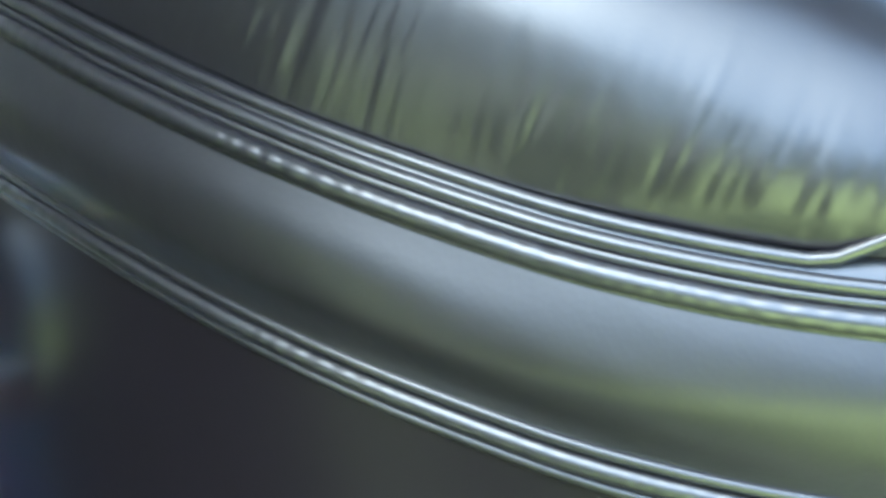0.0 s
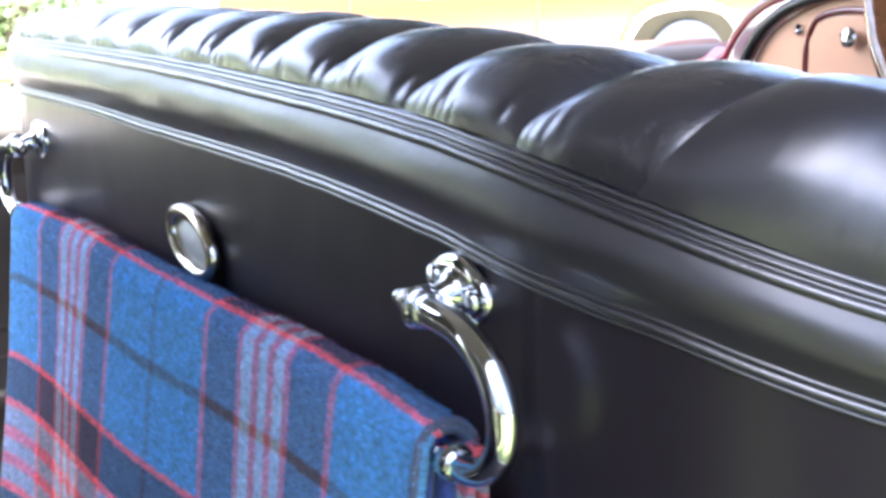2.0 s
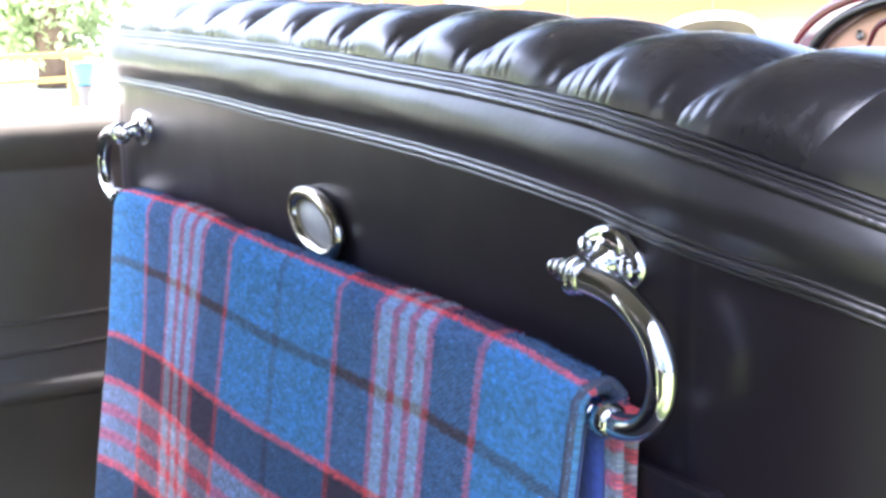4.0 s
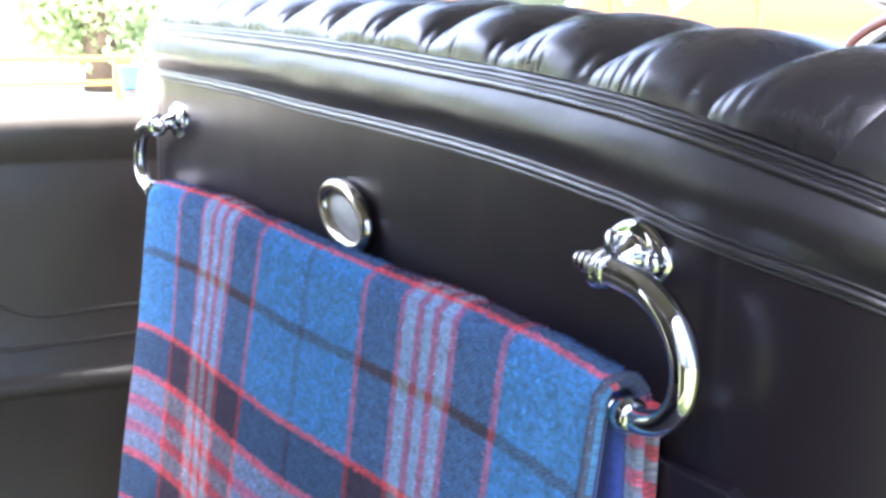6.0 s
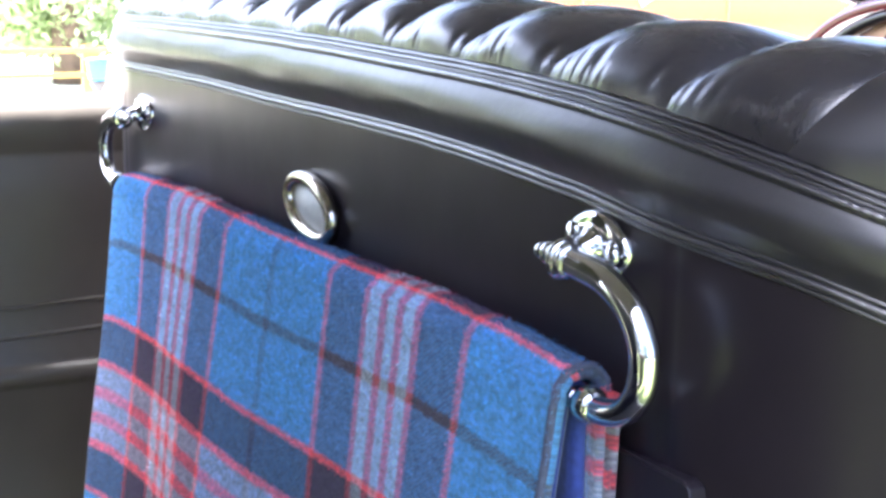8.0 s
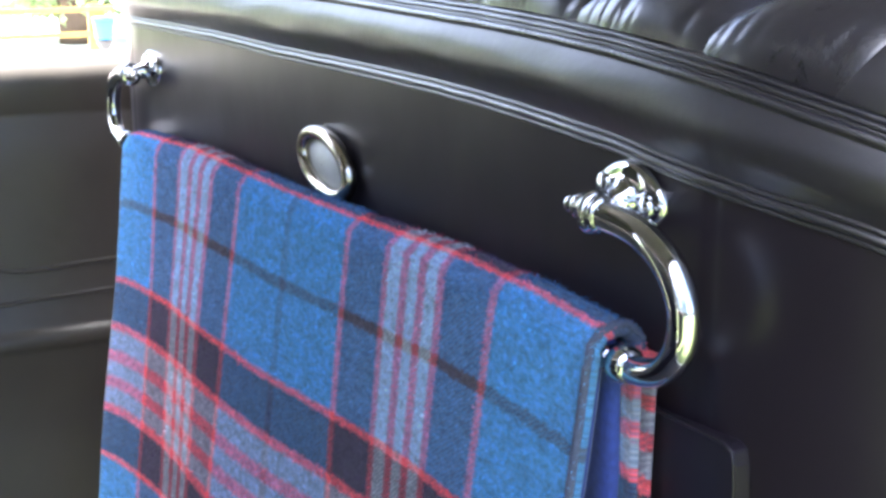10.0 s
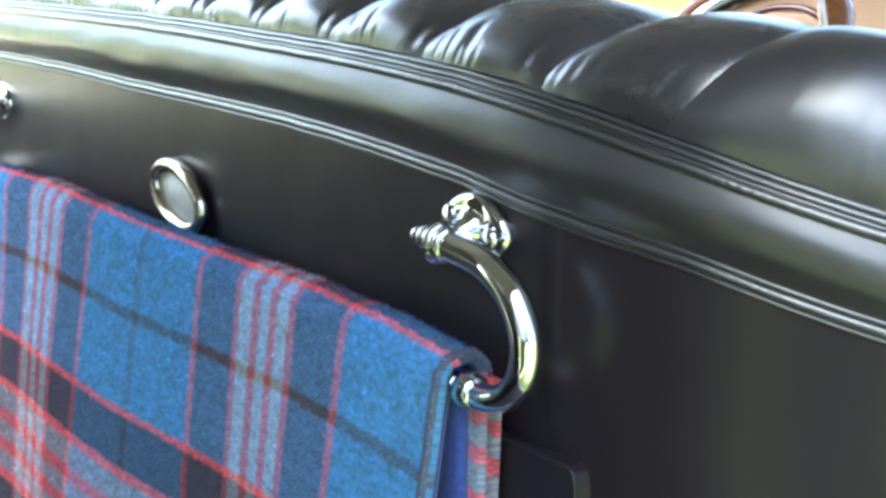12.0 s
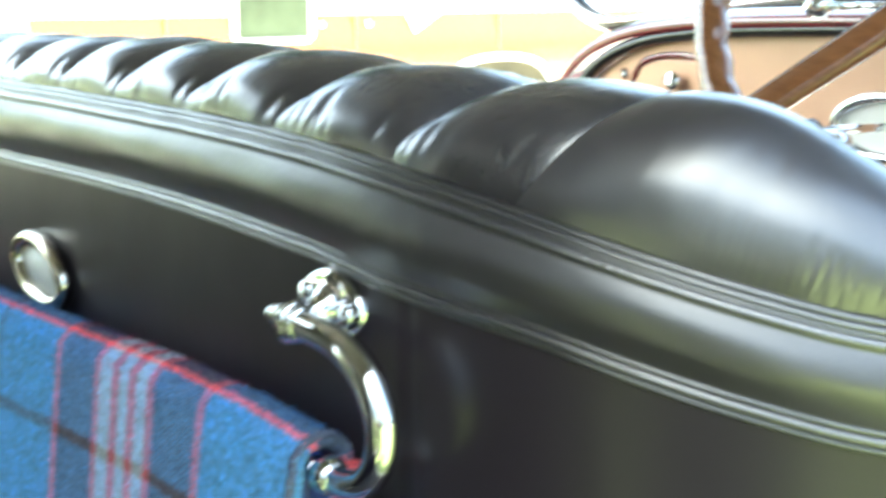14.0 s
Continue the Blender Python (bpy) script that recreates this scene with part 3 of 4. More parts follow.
def thick(outer, uvs, t):
    """Close a sheet with an inner face at the given thickness and rounded rims."""
    o = np.asarray(outer)
    du, dv = np.gradient(o, axis=0), np.gradient(o, axis=1)
    nrm = np.cross(du, dv)
    nrm /= np.linalg.norm(nrm, axis=2, keepdims=True)
    if nrm[len(o) // 2, 5, 1] > 0:
        nrm = -nrm
    inner = o - nrm * t
    mid = o - nrm * t * 0.5
    mid[0, :, 0] -= t * 0.4
    mid[-1, :, 0] += t * 0.4
    ring = np.concatenate([o, mid[-1:], inner[::-1], mid[:1]])
    uu = np.asarray(uvs)
    uvr = np.concatenate([uu, uu[-1:], uu[::-1], uu[:1]])
    return grid(ring, "cloth", closed_u=True, uvs=uvr)


blanket = thing("plaid_blanket", "blue, red and grey tartan wool blanket folded over the rail", "blanket")
o, uv = blanket_sheet(-0.398, 0.459, 0.0105, 0.47, 0.30, 1.0)
part("outer_fold", thick(o, uv, 0.0065), TARTAN, blanket)
o_front, uv_front = o, uv
DARK_WOOL = mat("dark_wool", (0.065, 0.075, 0.125), 0.95, var=0.5, var_scale=300, bump2=0.8, bump2_scale=500)
part("edge_stripe", tube(np.asarray(o)[-1, :49] + np.array([-0.0012, 0.0, 0.0]), 0.0026, 12), DARK_WOOL, blanket, "dark brown woven edge")
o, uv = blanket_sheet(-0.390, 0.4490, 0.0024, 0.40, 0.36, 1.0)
# the tartan's blue made darker: shade between the folds is in the colour
SHADED_WOOL = mat("shaded_blue_wool", (0.030, 0.050, 0.24), 0.95, var=0.5, var_scale=260, bump2=0.8, bump2_scale=420, sheen=0.15)
part("inner_fold", thick(o, uv, 0.0085), SHADED_WOOL, blanket, "deep blue inner layer, shade put into its colour")
rows, uvr = [], []
fz = random.Random(9)
vs, fs, uf = [], [], []
oo, uu = np.asarray(o_front), np.asarray(uv_front)
for _ in range(45000):
    i2, j2 = fz.randrange(1, 88), fz.randrange(2, 52)
    a, b2 = fz.random(), fz.random()
    p = oo[i2, j2] * (1 - a) * (1 - b2) + oo[i2 + 1, j2] * a * (1 - b2) + oo[i2, j2 + 1] * (1 - a) * b2 + oo[i2 + 1, j2 + 1] * a * b2
    q = uu[i2, j2] * (1 - a) * (1 - b2) + uu[i2 + 1, j2] * a * (1 - b2) + uu[i2, j2 + 1] * (1 - a) * b2 + uu[i2 + 1, j2 + 1] * a * b2
    nrm = np.cross(oo[i2 + 1, j2] - oo[i2, j2], oo[i2, j2 + 1] - oo[i2, j2])
    nrm /= np.linalg.norm(nrm)
    nrm = -nrm if (nrm[1] > 0 and j2 < 38) else nrm
    way = nrm * fz.uniform(0.4, 1.0) + np.array([fz.gauss(0, 0.7), fz.gauss(0, 0.7), fz.gauss(0, 0.7)])
    way /= np.linalg.norm(way)
    wide = np.cross(way, (fz.gauss(0, 1), fz.gauss(0, 1), fz.gauss(0, 1)))
    wide *= 0.00028 / np.linalg.norm(wide)
    k = len(vs)
    vs += [p - wide, p + wide, p + way * fz.uniform(0.0012, 0.0045)]
    uf += [q, q, q]
    fs.append((k, k + 1, k + 2))
for _ in range(1500):
    j2 = fz.randrange(2, 48)
    b2 = fz.random()
    p = oo[-1, j2] * (1 - b2) + oo[-1, j2 + 1] * b2
    q = uu[-1, j2] * (1 - b2) + uu[-1, j2 + 1] * b2
    way = np.array([fz.gauss(0.2, 0.7), fz.gauss(0, 0.7), fz.gauss(0, 0.7)])
    way /= np.linalg.norm(way)
    wide = np.cross(way, (fz.gauss(0, 1), fz.gauss(0, 1), fz.gauss(0, 1)))
    wide *= 0.0004 / np.linalg.norm(wide)
    k = len(vs)
    p = p + np.array([-0.001, 0.0, 0.0]) + way * 0.0028
    vs += [p - wide, p + wide, p + way * fz.uniform(0.0006, 0.002)]
    uf += [(0.836 + fz.gauss(0, 0.004), q[1])] * 3
    fs.append((k, k + 1, k + 2))
part("wool_nap", mesh_of("wool_nap", vs, fs, smooth=False, uvs=uf), TARTAN_NAP, blanket, kind="stuff")
FOLD_Z, FOLD_V = (0.45, 0.818, 0.828, 0.841, 0.8514, 0.8633, 0.870, 0.893), (0.62, 0.258, 0.249, 0.232, 0.221, 0.206, 0.195, 0.17)
for x in np.linspace(0.40, 0.469, 12):
    rows.append([(x + 0.004 * (0.89 - z), -0.0105 + 0.001 * math.sin(z * 30 + x * 40) - 0.006 * (0.89 - z), z) for z in np.linspace(0.893, 0.45, 60)])
    # warp held in the navy band, so the fold's shade is put into colour
    uvr.append([(0.118 + (x - 0.40) * 0.6, float(np.interp(z, FOLD_Z, FOLD_V))) for z in np.linspace(0.893, 0.45, 60)])
part("back_fold", thick(rows, uvr, 0.003), TARTAN, blanket)

# ---- car body ----
def wall_x(y):
    """Half-width of the cabin: narrower towards the dashboard."""
    return 0.80 if y < 0.30 else 0.80 - 0.16 * min(1, (y - 0.30) / 0.8)


def side(s, y0=-1.3, y1=1.10, label="dark brown leather door trim below a rolled capping, burgundy outside", beads=True, trim=DOOR_LEATHER):
    d = thing("car_side", label, "car body")
    ys = np.linspace(y0, y1, 60)
    inner = []
    for z, o2 in [(0.14, 0.0), (0.40, 0.0), (0.553, 0.0), (0.558, -0.006), (0.566, -0.013), (0.577, -0.012), (0.583, -0.004), (0.589, 0.0), (0.70, 0.0), (0.80, 0.0), (0.862, 0.0), (0.866, 0.003), (0.870, 0.0), (0.895, -0.007), (0.915, -0.006), (0.928, 0.002), (0.933, 0.014)]:
        inner.append([(s * (wall_x(y) + o2 + 0.0012 * noise.noise(Vector((y * 8, z * 8, 2)))), y, z + (0.048 * max(0, min(1, (y - 0.1) / 0.5)) if z > 0.85 else 0)) for y in ys])
    part("trim_panel", grid(inner, "trim_panel"), trim, d, "smooth leather trim panel")
    cap = []
    for o2, dz in [(0.014, 0.0), (0.022, 0.006), (0.036, 0.008), (0.05, 0.004), (0.058, -0.01), (0.062, -0.05), (0.065, -0.45), (0.05, -0.62)]:
        cap.append([(s * (wall_x(y) + o2), y, 0.933 + dz + 0.048 * max(0, min(1, (y - 0.1) / 0.5))) for y in ys])
    cap = np.array(cap)
    part("capping", grid(cap[:5], "capping"), CAPPING, d, "sunlit brown leather capping")
    part("outer_panel", grid(cap[4:], "outer_panel"), BURGUNDY, d, "polished burgundy paint")
    for zt, zb, y0 in () if not beads else ((0.835, 0.622, -0.21), (0.81, 0.664, -0.165)):
        cor = spline([(y0, zt), (y0 + 0.004, zb + 0.10), (y0 + 0.02, zb + 0.035), (y0 + 0.07, zb + 0.004), (y0 + 0.16, zb + 0.004), (y0 + 0.36, zb + 0.012)], 40)
        part("panel_bead", tube([(s * (wall_x(a) - 0.001), a, b2) for a, b2 in cor], 0.0028, 8), DOOR_LEATHER, d)
    return d


side(-1)
side(1, 0.34, 1.10, "leather trimmed cowl side ahead of the open doorway", False)
# unseen quarter, given black trim so the seat panel mirrors something dark
side(1, -1.3, -0.80, "unseen rear quarter behind the open doorway, trimmed black to darken reflections", False, LEATHER_PANEL)

floor = part("car_floor", box(-0.80, -1.3, 0.10, 0.80, 1.3, 0.14, 0.004), CARPET)
tagged(floor, "dark carpeted car floor", "floor", kind="structure")
rear = thing("rear_seat", "black leather rear bench seat", "car seat")
part("cushion", box(-0.70, -1.25, 0.14, 0.70, -0.78, 0.50, 0.05, 3), LEATHER_PANEL, rear)
part("backrest", box(-0.72, -1.42, 0.45, 0.72, -1.22, 0.98, 0.06, 3), LEATHER_PANEL, rear)

# ---- open rear door, added out of view ----
door = thing("door_1", "unseen burgundy car door, added standing open, black leather inside", "door", kind="structure")
DOOR_EDGE = [(0.83, 0.30), (0.86, 0.22), (0.94, 0.17), (1.46, 0.17), (1.50, 0.20), (1.51, 0.26), (1.51, 0.92), (1.49, 0.945), (0.84, 0.945), (0.83, 0.93)]
part("outer_panel", slab(DOOR_EDGE, -0.90, -0.865, 0.008), BURGUNDY, door, "polished burgundy paint")
# black trim keeps what the seat back reflects dark
part("trim_panel", slab([(1.17 + (a - 1.17) * 0.95, 0.555 + (b2 - 0.555) * 0.95) for a, b2 in DOOR_EDGE], -0.864, -0.850, 0.005), LEATHER_PANEL, door, "black leather trim panel, dark for the seat's reflection")
part("capping", box(0.835, -0.895, 0.946, 1.505, -0.855, 0.962, 0.006), CAPPING, door)
part("handle", tube(spline([(1.40, -0.85, 0.76), (1.40, -0.81, 0.76), (1.36, -0.805, 0.755), (1.30, -0.81, 0.75)], 20), 0.006, 10), CHROME, door)

# ---- hood added out of view, to block sky from the cabin and leather ----
hood = thing("unseen_soft_top", "unseen black cloth hood, added to shade the open-sided car", "soft top")


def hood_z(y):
    """Height of the added hood's edge: level over the seats, falling to the windscreen and the tail."""
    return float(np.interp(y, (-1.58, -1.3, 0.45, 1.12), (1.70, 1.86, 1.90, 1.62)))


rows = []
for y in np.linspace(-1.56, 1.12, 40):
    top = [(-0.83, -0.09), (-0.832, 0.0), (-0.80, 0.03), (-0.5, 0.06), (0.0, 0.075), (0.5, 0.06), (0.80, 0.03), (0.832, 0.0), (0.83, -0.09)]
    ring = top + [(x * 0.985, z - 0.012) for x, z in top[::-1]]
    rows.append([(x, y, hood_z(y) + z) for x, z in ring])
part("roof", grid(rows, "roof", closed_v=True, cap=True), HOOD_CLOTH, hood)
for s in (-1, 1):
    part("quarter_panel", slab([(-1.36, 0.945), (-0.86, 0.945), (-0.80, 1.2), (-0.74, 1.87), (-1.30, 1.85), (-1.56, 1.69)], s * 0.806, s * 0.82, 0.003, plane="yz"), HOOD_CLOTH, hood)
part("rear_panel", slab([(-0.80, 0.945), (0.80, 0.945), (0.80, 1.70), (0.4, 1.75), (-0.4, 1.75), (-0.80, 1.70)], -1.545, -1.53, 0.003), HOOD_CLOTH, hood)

# ---- dashboard and cowl ----
DY = 1.05
ARCH = [(-0.585, 0.905), (-0.572, 0.945), (-0.545, 0.985), (-0.50, 1.018), (-0.43, 1.043), (-0.33, 1.057), (-0.20, 1.063), (0.0, 1.066), (0.20, 1.063), (0.33, 1.057), (0.43, 1.043), (0.50, 1.018), (0.545, 0.985), (0.572, 0.945), (0.585, 0.905)]
arch = spline(ARCH, 90)
dash = thing("dashboard", "tan dashboard panel under a burgundy cowl edge", "dashboard")
part("panel", slab([(a, b2) for a, b2 in arch] + [(0.58, 0.875), (-0.58, 0.875)], DY, DY + 0.02), TAN, dash, "tan painted panel")
part("padded_edge", tube([(a * 1.008, DY - 0.008, b2 + 0.007) for a, b2 in arch], 0.010, 12, ref=(0, 1, 0)), BLACK_GLOSS, dash, "black padded edge roll")
part("lower_rail", box(-0.58, DY - 0.012, 0.850, 0.58, DY + 0.018, 0.876, 0.004), DASH_WOOD, dash, "orange-brown polished wood rail")
glove = part("glovebox_lid", slab([(-0.452, 0.896), (-0.30, 0.896), (-0.295, 0.99), (-0.31, 1.015), (-0.335, 1.026), (-0.40, 1.026), (-0.435, 1.015), (-0.45, 0.99)], DY - 0.006, DY + 0.002, 0.002), TAN, dash)
part("lid_bead", tube(spline([(-0.455, DY - 0.004, 0.896), (-0.454, DY - 0.004, 0.985), (-0.437, DY - 0.004, 1.018), (-0.40, DY - 0.004, 1.031), (-0.335, DY - 0.004, 1.031), (-0.305, DY - 0.004, 1.018), (-0.29, DY - 0.004, 0.985), (-0.29, DY - 0.004, 0.896)], 60), 0.005, 10, ref=(0, 1, 0)), BURGUNDY, glove)
part("lid_strip", box(-0.450, DY - 0.014, 0.887, -0.298, DY, 0.893, 0.002), CHROME, glove)
KNOB = [(0, 0.006), (0.012, 0.006), (0.014, 0.013), (0.02, 0.0145), (0.025, 0.011), (0.027, 0)]
part("lid_knob", lathe(KNOB, (-0.362, DY, 0.998), (0, -1, 0), 24), CHROME, glove)
part("screw", lathe([(0, 0.008), (0.004, 0.008), (0.006, 0)], (-0.474, DY, 1.004), (0, -1, 0), 16), CHROME, dash)
gauge = part("instrument_oval", tube([(-0.02 + 0.078 * math.cos(t), DY - 0.003, 0.956 + 0.037 * math.sin(t)) for t in th], 0.008, 12, closed=True, ref=(0, 1, 0)), CHROME, dash)
part("dial_face", grid([[(-0.02 + 0.074 * r * math.cos(t), DY - 0.001, 0.956 + 0.034 * r * math.sin(t)) for t in th] for r in np.linspace(1, 0.02, 4)], closed_v=True), CREAM, gauge)
part("switch_box", box(-0.50, DY - 0.03, 0.884, -0.460, DY, 0.916, 0.003), mat("grey_enamel", (0.22, 0.24, 0.22), 0.4, var=0.15), dash, "grey enamelled switch box")
for kx, ky, kz in ((-0.081, 0.874, 0.906), (-0.036, 0.837, 0.876), (-0.115, 0.90, 0.90)):
    part("choke_rod", tube([(kx, ky, kz), (kx, DY, kz)], 0.004, 10), CHROME, dash)
    part("choke_knob", lathe([(0, 0.0), (0.002, 0.008), (0.008, 0.0125), (0.016, 0.0115), (0.022, 0.006)], (kx, ky - 0.01, kz), (0, 1, 0), 20), CHROME, dash)
part("throttle_rod", tube([(0.018, 0.85, 0.967), (0.018, DY, 0.962)], 0.005, 10), CHROME, dash)
part("throttle_knob", lathe([(0, 0.0), (0.002, 0.009), (0.008, 0.0135), (0.016, 0.0145), (0.023, 0.011), (0.027, 0.005)], (0.018, 0.838, 0.967), (0, 1, 0), 22), BLACK_GLOSS, dash, "black ball knob")
part("throttle_boss", lathe([(0, 0.010), (0.006, 0.015), (0.02, 0.013), (0.03, 0.008)], (0.040, 0.86, 0.953), (0, 1, 0), 20), CHROME, dash)
for kx in (-0.17, -0.10, 0.20):
    part("pull_knob", lathe(KNOB, (kx, DY, 0.90), (0, -1, 0), 20), CHROME, dash)

dash.location = dash.location + Vector((0.022, 0.018, 0.006))

cowl = thing("cowl", "polished burgundy scuttle curving over the dashboard", "car body")
rows = []
for dy, grow, dz in [(-0.002, 1.012, 0.016), (-0.006, 1.02, 0.024), (0.0, 1.028, 0.031), (0.012, 1.034, 0.035), (0.03, 1.036, 0.036), (0.10, 1.03, 0.034), (0.35, 1.00, 0.01), (0.9, 0.9, -0.05)]:
    rows.append([(a * grow, DY + dy, b2 + dz) for a, b2 in arch])
part("scuttle", grid(rows), BURGUNDY, cowl)
rows = [[(a * 1.036, DY + dy, b2 + dz) for a, b2 in arch] for dy, dz in [(0.02, 0.0352), (0.024, 0.040), (0.03, 0.0405), (0.036, 0.036)]]
part("chrome_bead", grid(rows), CHROME, cowl)
for s in (-1, 1):
    part("scroll_panel", slab([(1.02, 0.93), (1.05, 0.962), (1.08, 0.978), (1.12, 0.992), (1.17, 1.006), (1.26, 1.03), (1.26, 0.5), (1.02, 0.5)], s * 0.605, s * 0.65, 0.008, plane="yz"), BURGUNDY, cowl)

screen = thing("windscreen", "black framed windscreen with rounded lower corners", "windscreen")
half = [(0.66, 1.05, 1.5), (0.65, 1.10, 1.2), (0.632, 1.12, 1.128), (0.60, 1.13, 1.095), (0.555, 1.135, 1.080), (0.45, 1.14, 1.088), (0.2, 1.14, 1.112)]
frame_pts = spline([(-a, b2, c) for a, b2, c in half] + half[::-1], 110)
part("frame", tube(frame_pts, 0.013, 12, ref=(0, 1, 0)), BLACK_GLOSS, screen)
part("bright_strip", tube(frame_pts + np.array([0, -0.012, 0.004]), 0.004, 8, ref=(0, 1, 0)), CHROME, screen)

# ---- steering wheel ----
wheel = thing("steering_wheel", "brown wood-rimmed steering wheel with finger grips", "steering wheel")
WC, WR = Vector((0.303, 0.681, 1.158)), 0.225
wax = Vector((0, -1, 0.40)).normalized()
wu = Vector((1, 0, 0))
wv = wax.cross(wu).normalized() * -1
if wv.z < 0:
    wv = -wv
N = 240
ring = [tuple(WC + (wu * math.cos(t) + wv * math.sin(t)) * (WR - 0.0010 * math.cos(36 * t))) for t in np.linspace(0, 2 * np.pi, N, endpoint=False)]
rads = [0.0165 + 0.0006 * math.cos(36 * t) for t in np.linspace(0, 2 * np.pi, N, endpoint=False)]
part("rim", tube(ring, rads, 14, closed=True, ref=tuple(wax)), WHEEL_WOOD, wheel)
for ang in (228, 312, 90):
    a = radians(ang)
    way = wu * math.cos(a) + wv * math.sin(a)
    part("spoke", tube([tuple(WC + way * r - wax * 0.06 * (1 - r / WR)) for r in np.linspace(0.03, WR, 8)], np.linspace(0.02, 0.017, 8), 12, flat=0.6, ref=tuple(wax)), WHEEL_WOOD, wheel)
part("hub", lathe([(-0.03, 0.03), (0.0, 0.045), (0.012, 0.042), (0.02, 0.025), (0.022, 0)], tuple(WC - wax * 0.06), tuple(wax), 32), BLACK_GLOSS, wheel)
part("column", tube([tuple(WC - wax * d) for d in (0.07, 0.2, 0.50)], 0.022, 16), BLACK_GLOSS, wheel)
part("stalk", tube([tuple(WC - wax * 0.08 + wu * d - wv * 0.02) for d in (-0.02, -0.10, -0.155)], 0.004, 10), CHROME, wheel)
part("stalk_knob", lathe([(0, 0.0), (0.004, 0.010), (0.012, 0.0135), (0.022, 0.011), (0.028, 0.005)], tuple(WC - wax * 0.08 - wu * 0.175 - wv * 0.02), (1, 0, 0), 20), CHROME, wheel)

# ---- two-tone van parked beyond ----
van = thing("camper_van", "orange camper van with a cream upper body parked on the gravel", "van")
VX, VY0, VY1 = -6.0, 2.30, 7.6
lowr, uppr = [], []
for z, o2 in [(0.30, -0.10), (0.42, -0.02), (0.55, 0.0), (0.75, 0.01), (0.92, 0.0), (1.02, -0.02)]:
    lowr.append([(VX + o2, y, z) for y in np.linspace(VY0, VY1, 40)])
for z, o2 in [(1.02, -0.018), (1.05, -0.005), (1.07, -0.03), (1.30, -0.05), (1.60, -0.12), (1.80, -0.22), (1.92, -0.5), (1.96, -0.9)]:
    uppr.append([(VX + o2, y, z) for y in np.linspace(VY0 + 0.02, VY1 - 0.05, 40)])

AY = 5.36
part("lower_body", grid(lowr), ORANGE, van, "orange painted lower side")
part("upper_body", grid(uppr), CREAM, van, "cream painted upper body")
part("far_body", box(VX - 1.75, VY0, 0.3, VX - 0.55, VY1, 1.93, 0.08, 3), CREAM, van)
lip = spline([(AY - 0.47, 0.42), (AY - 0.44, 0.56), (AY - 0.33, 0.685), (AY - 0.16, 0.735), (AY + 0.16, 0.735), (AY + 0.33, 0.685), (AY + 0.44, 0.56), (AY + 0.47, 0.42)], 40)
part("arch_lip", tube([(VX + 0.02, a, b2) for a, b2 in lip], 0.028, 10), CREAM, van)
# flat dark olive sheet fills the arch around the wheel
part("wheel_well", slab([(a, b2) for a, b2 in lip], VX + 0.012, VX + 0.016, plane="yz"), DARK_OLIVE, van)
vw = part("wheel", lathe([(0, 0.30), (0.02, 0.325), (0.10, 0.325), (0.12, 0.30), (0.125, 0.20)], (VX - 0.05, AY, 0.325), (1, 0, 0), 48), PALE_TYRE, van)
part("rim", lathe([(0, 0.205), (0.012, 0.20), (0.004, 0.15), (0.03, 0.09), (0.04, 0.0)], (VX + 0.072, AY, 0.325), (1, 0, 0), 40), CREAM, vw)
for y in (3.05, 4.27, 5.36):
    part("door_gap", box(VX - 0.01, y - 0.006, 0.45 if y != 5.36 else 0.78, VX + 0.013, y + 0.006, 1.01, 0), GAP, van)
for y in (4.03, 4.36):
    part("door_knob", lathe([(0, 0.022), (0.02, 0.025), (0.03, 0.015), (0.031, 0)], (VX, y, 0.965), (1, 0, 0), 16), CHROME, van)
part("swage_notch", slab([(4.62, 1.03), (4.92, 1.03), (4.70, 0.90)], VX + 0.008, VX + 0.014, plane="yz"), CREAM, van)
wp = part("window", slab([(3.46, 0.91), (3.49, 0.88), (3.93, 0.88), (3.96, 0.91), (3.96, 1.42), (3.93, 1.45), (3.49, 1.45), (3.46, 1.42)], VX - 0.02, VX + 0.02, plane="yz"), VAN_GLASS, van, "pale green side window")
part("frame", tube([(VX + 0.02, a, b2) for a, b2 in [(3.46, 0.915), (3.465, 0.895), (3.485, 0.88), (3.70, 0.88), (3.93, 0.88), (3.95, 0.895), (3.96, 0.915), (3.96, 1.15), (3.96, 1.415), (3.935, 1.45), (3.70, 1.45), (3.485, 1.45), (3.46, 1.42), (3.46, 1.15)]], 0.022, 10, closed=True, ref=(1, 0, 0)), CREAM, wp)

# ---- fence, bin and tree ----
fence = thing("rail_fence", "low sunlit yellow timber rail fence", "fence")
FX = -7.7
for z in (0.58, 0.43):
    part("rail", box(FX - 0.02, -2.0, z - 0.016, FX + 0.02, 1.9, z + 0.016, 0.006), TIMBER, fence)
for y in np.arange(-1.8, 2.0, 1.2):
    part("post", box(FX - 0.07, y - 0.05, 0.0, FX - 0.02, y + 0.05, 0.61, 0.008), TIMBER, fence)
tub = thing("blue_tub", "small blue plastic tub on a dark metal stand", "tub", at=(0, 0, 0))
part("body", lathe([(0, 0.045), (0.004, 0.049), (0.10, 0.062), (0.112, 0.066), (0.118, 0.063), (0.10, 0.056), (0.01, 0.044)], (-6.9, 1.63, 0.462), (0, 0, 1), 28), BLUE_PLASTIC, tub)
part("stand", lathe([(0, 0.10), (0.012, 0.10), (0.03, 0.03), (0.41, 0.026), (0.445, 0.045), (0.46, 0.045)], (-6.9, 1.63, 0.0), (0, 0, 1), 20), BLACK_GLOSS, tub, "dark metal stand")


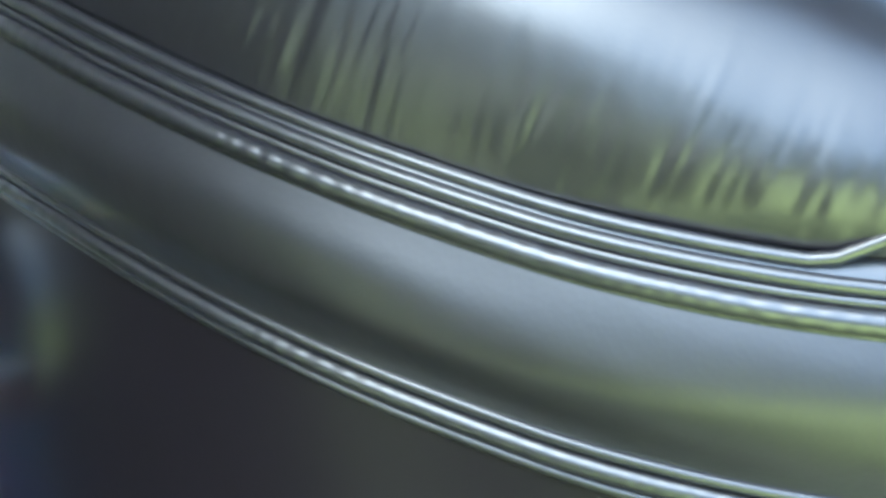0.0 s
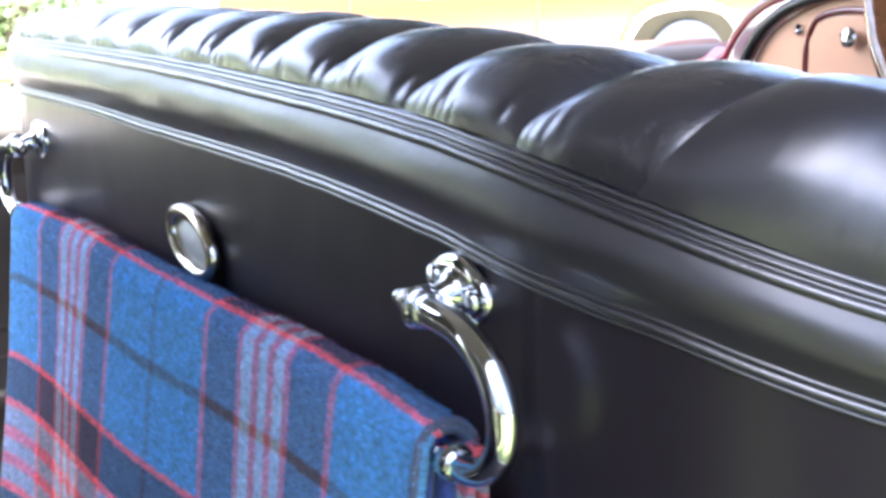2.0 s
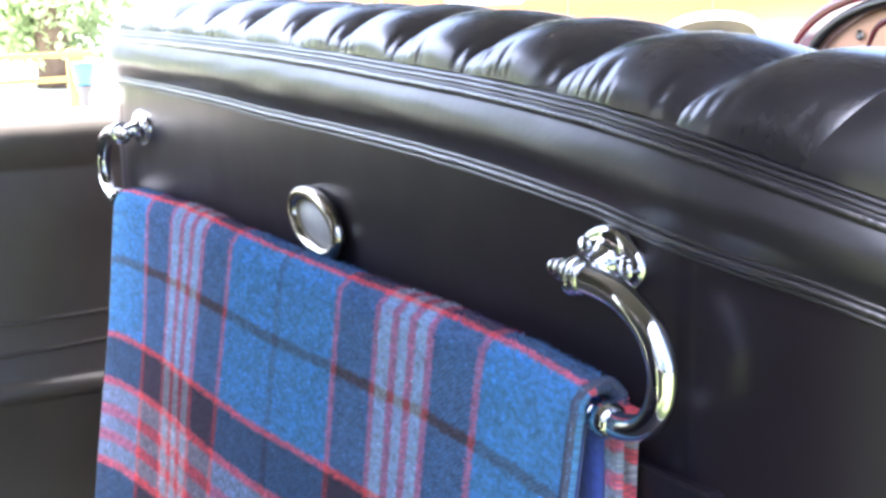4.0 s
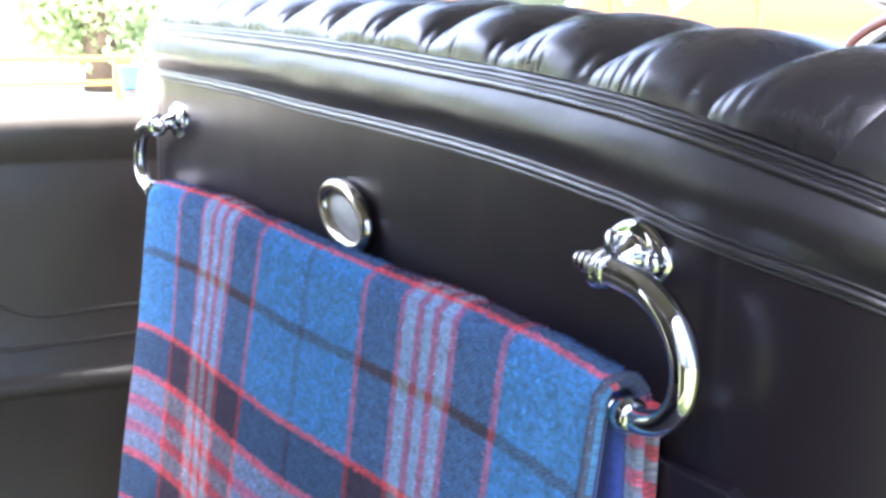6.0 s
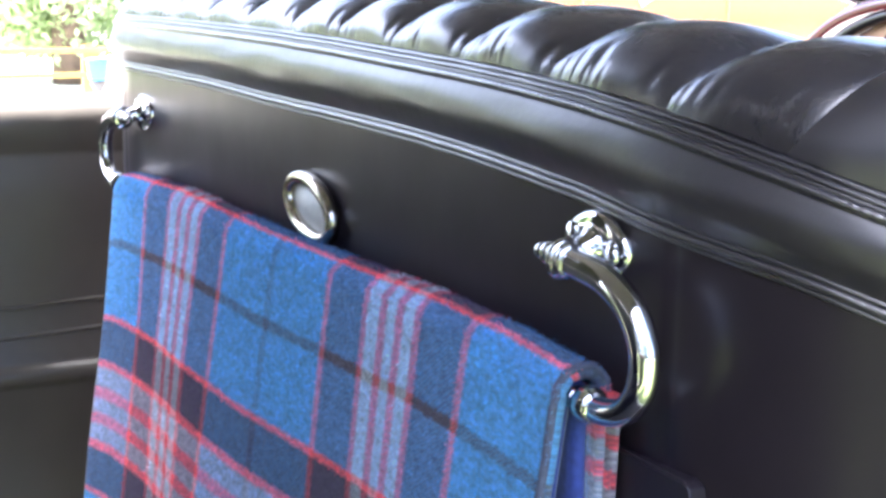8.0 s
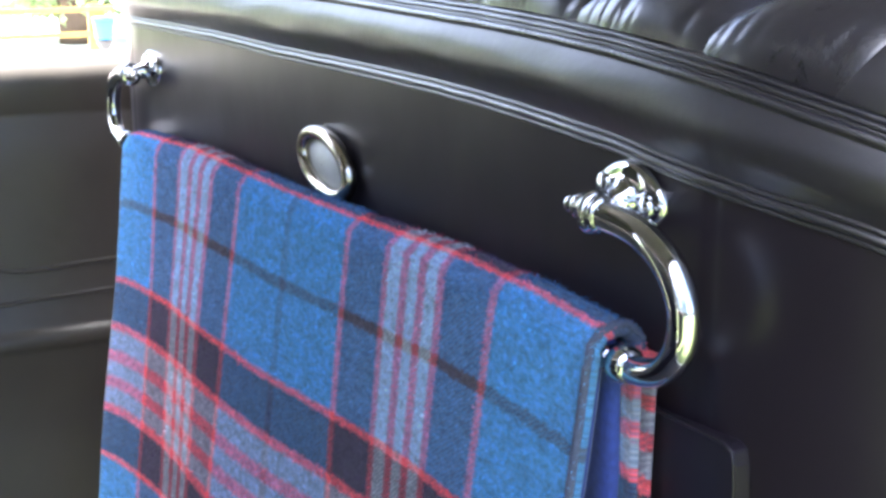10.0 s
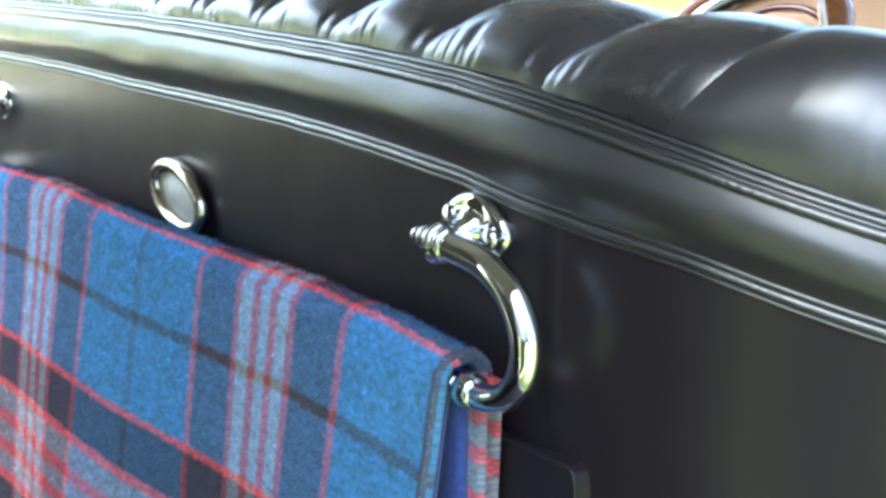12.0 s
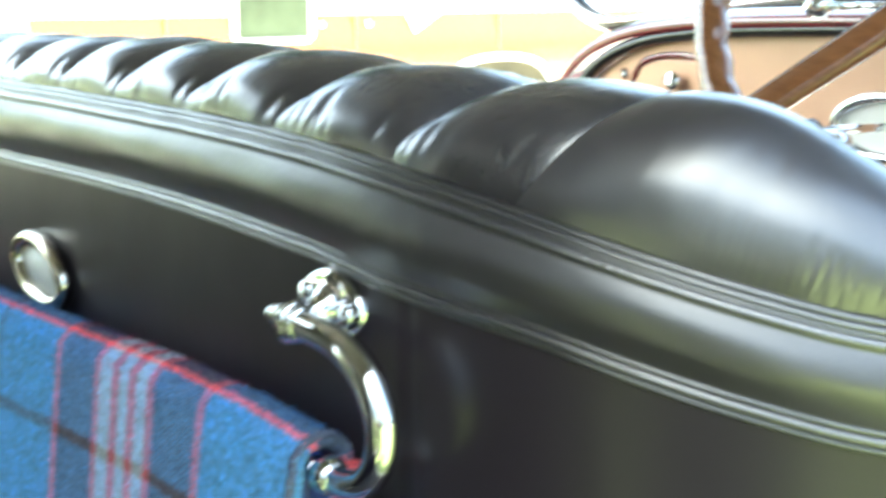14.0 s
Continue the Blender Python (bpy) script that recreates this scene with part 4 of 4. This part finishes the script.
def tree(x, y, height, spread, n, seed, leaf=1.0, foliage=LEAF):
    rg = random.Random(seed)
    t = thing("tree", "leafy green tree with hanging sunlit branches, several added out of view", "tree", group="trees behind the yard")
    trunk = spline([(x, y, 0), (x + 0.05, y - 0.04, height * 0.3), (x - 0.06, y + 0.08, height * 0.65), (x, y, height * 0.95)], 14)
    part("trunk", tube(trunk, np.linspace(0.17, 0.03, 14), 10), BARK, t)
    vs, fs = [], []
    for b2 in range(34):
        z0 = height * rg.uniform(0.12, 0.95)
        a = rg.uniform(0, 2 * math.pi)
        reach = spread * (1.15 - z0 / height * 0.7) * rg.uniform(0.6, 1.1)
        tip = np.array([x + math.cos(a) * reach, y + math.sin(a) * reach, z0 - rg.uniform(0.1, 0.7)])
        base = np.array([x, y, z0])
        limb = spline([base, base * 0.5 + tip * 0.5 + np.array([0, 0, 0.25]), tip], 9)
        if b2 < 12:
            part("limb", tube(limb, np.linspace(0.045, 0.008, 9), 6), BARK, t)
        for _ in range(n // 34):
            k = rg.uniform(0.15, 1.0)
            p = limb[min(8, int(k * 8))] + np.array([rg.gauss(0, 0.22), rg.gauss(0, 0.22), rg.gauss(-0.12, 0.25)])
            if p[2] < 0.25:
                continue
            d = np.array([rg.gauss(0, 1), rg.gauss(0, 1), rg.gauss(-0.6, 0.7)])
            d /= np.linalg.norm(d)
            s2 = np.cross(d, (rg.gauss(0, 1), rg.gauss(0, 1), rg.gauss(0, 1)))
            s2 /= np.linalg.norm(s2)
            L, W = leaf * rg.uniform(0.05, 0.11), leaf * rg.uniform(0.014, 0.03)
            i = len(vs)
            vs += [p, p + d * L * 0.5 + s2 * W, p + d * L, p + d * L * 0.5 - s2 * W]
            fs.append((i, i + 1, i + 2, i + 3))
    part("crown", mesh_of("crown", vs, fs, smooth=False), foliage, t)


tree(-12.2, 2.75, 4.2, 1.2, 36000, 3, 1.15)
tree(-12.5, 11.5, 6.0, 2.4, 6000, 12)
# unseen trees at the left rear, added to tint the leather's reflections green
for tx, ty, th_, sd in ((-14.0, -3.6, 4.4, 41), (-13.2, -7.2, 4.8, 42), (-11.5, -10.8, 4.6, 43)):
    tree(tx, ty, th_, 2.1, 7000, sd, 3.2)

# dark trees hidden behind the van, added only to darken reflections
for ty, th_, sd in ((5.6, 9.0, 22), (7.8, 8.6, 23), (10.2, 9.0, 24)):
    tree(-12.0 - 0.3 * (sd % 2), ty, th_, 1.9, 9000, sd, 3.6, UNSEEN_LEAF)
# unseen dark trees at the right rear, added to block bright horizon reflections
for tx, ty, th_, sd in ((9.0, -7.0, 7.0, 31), (6.8, -9.5, 7.4, 32), (11.0, -4.2, 6.6, 33), (4.2, -11.0, 7.2, 34)):
    tree(tx, ty, th_, 1.9, 6000, sd, 4.0, UNSEEN_LEAF)
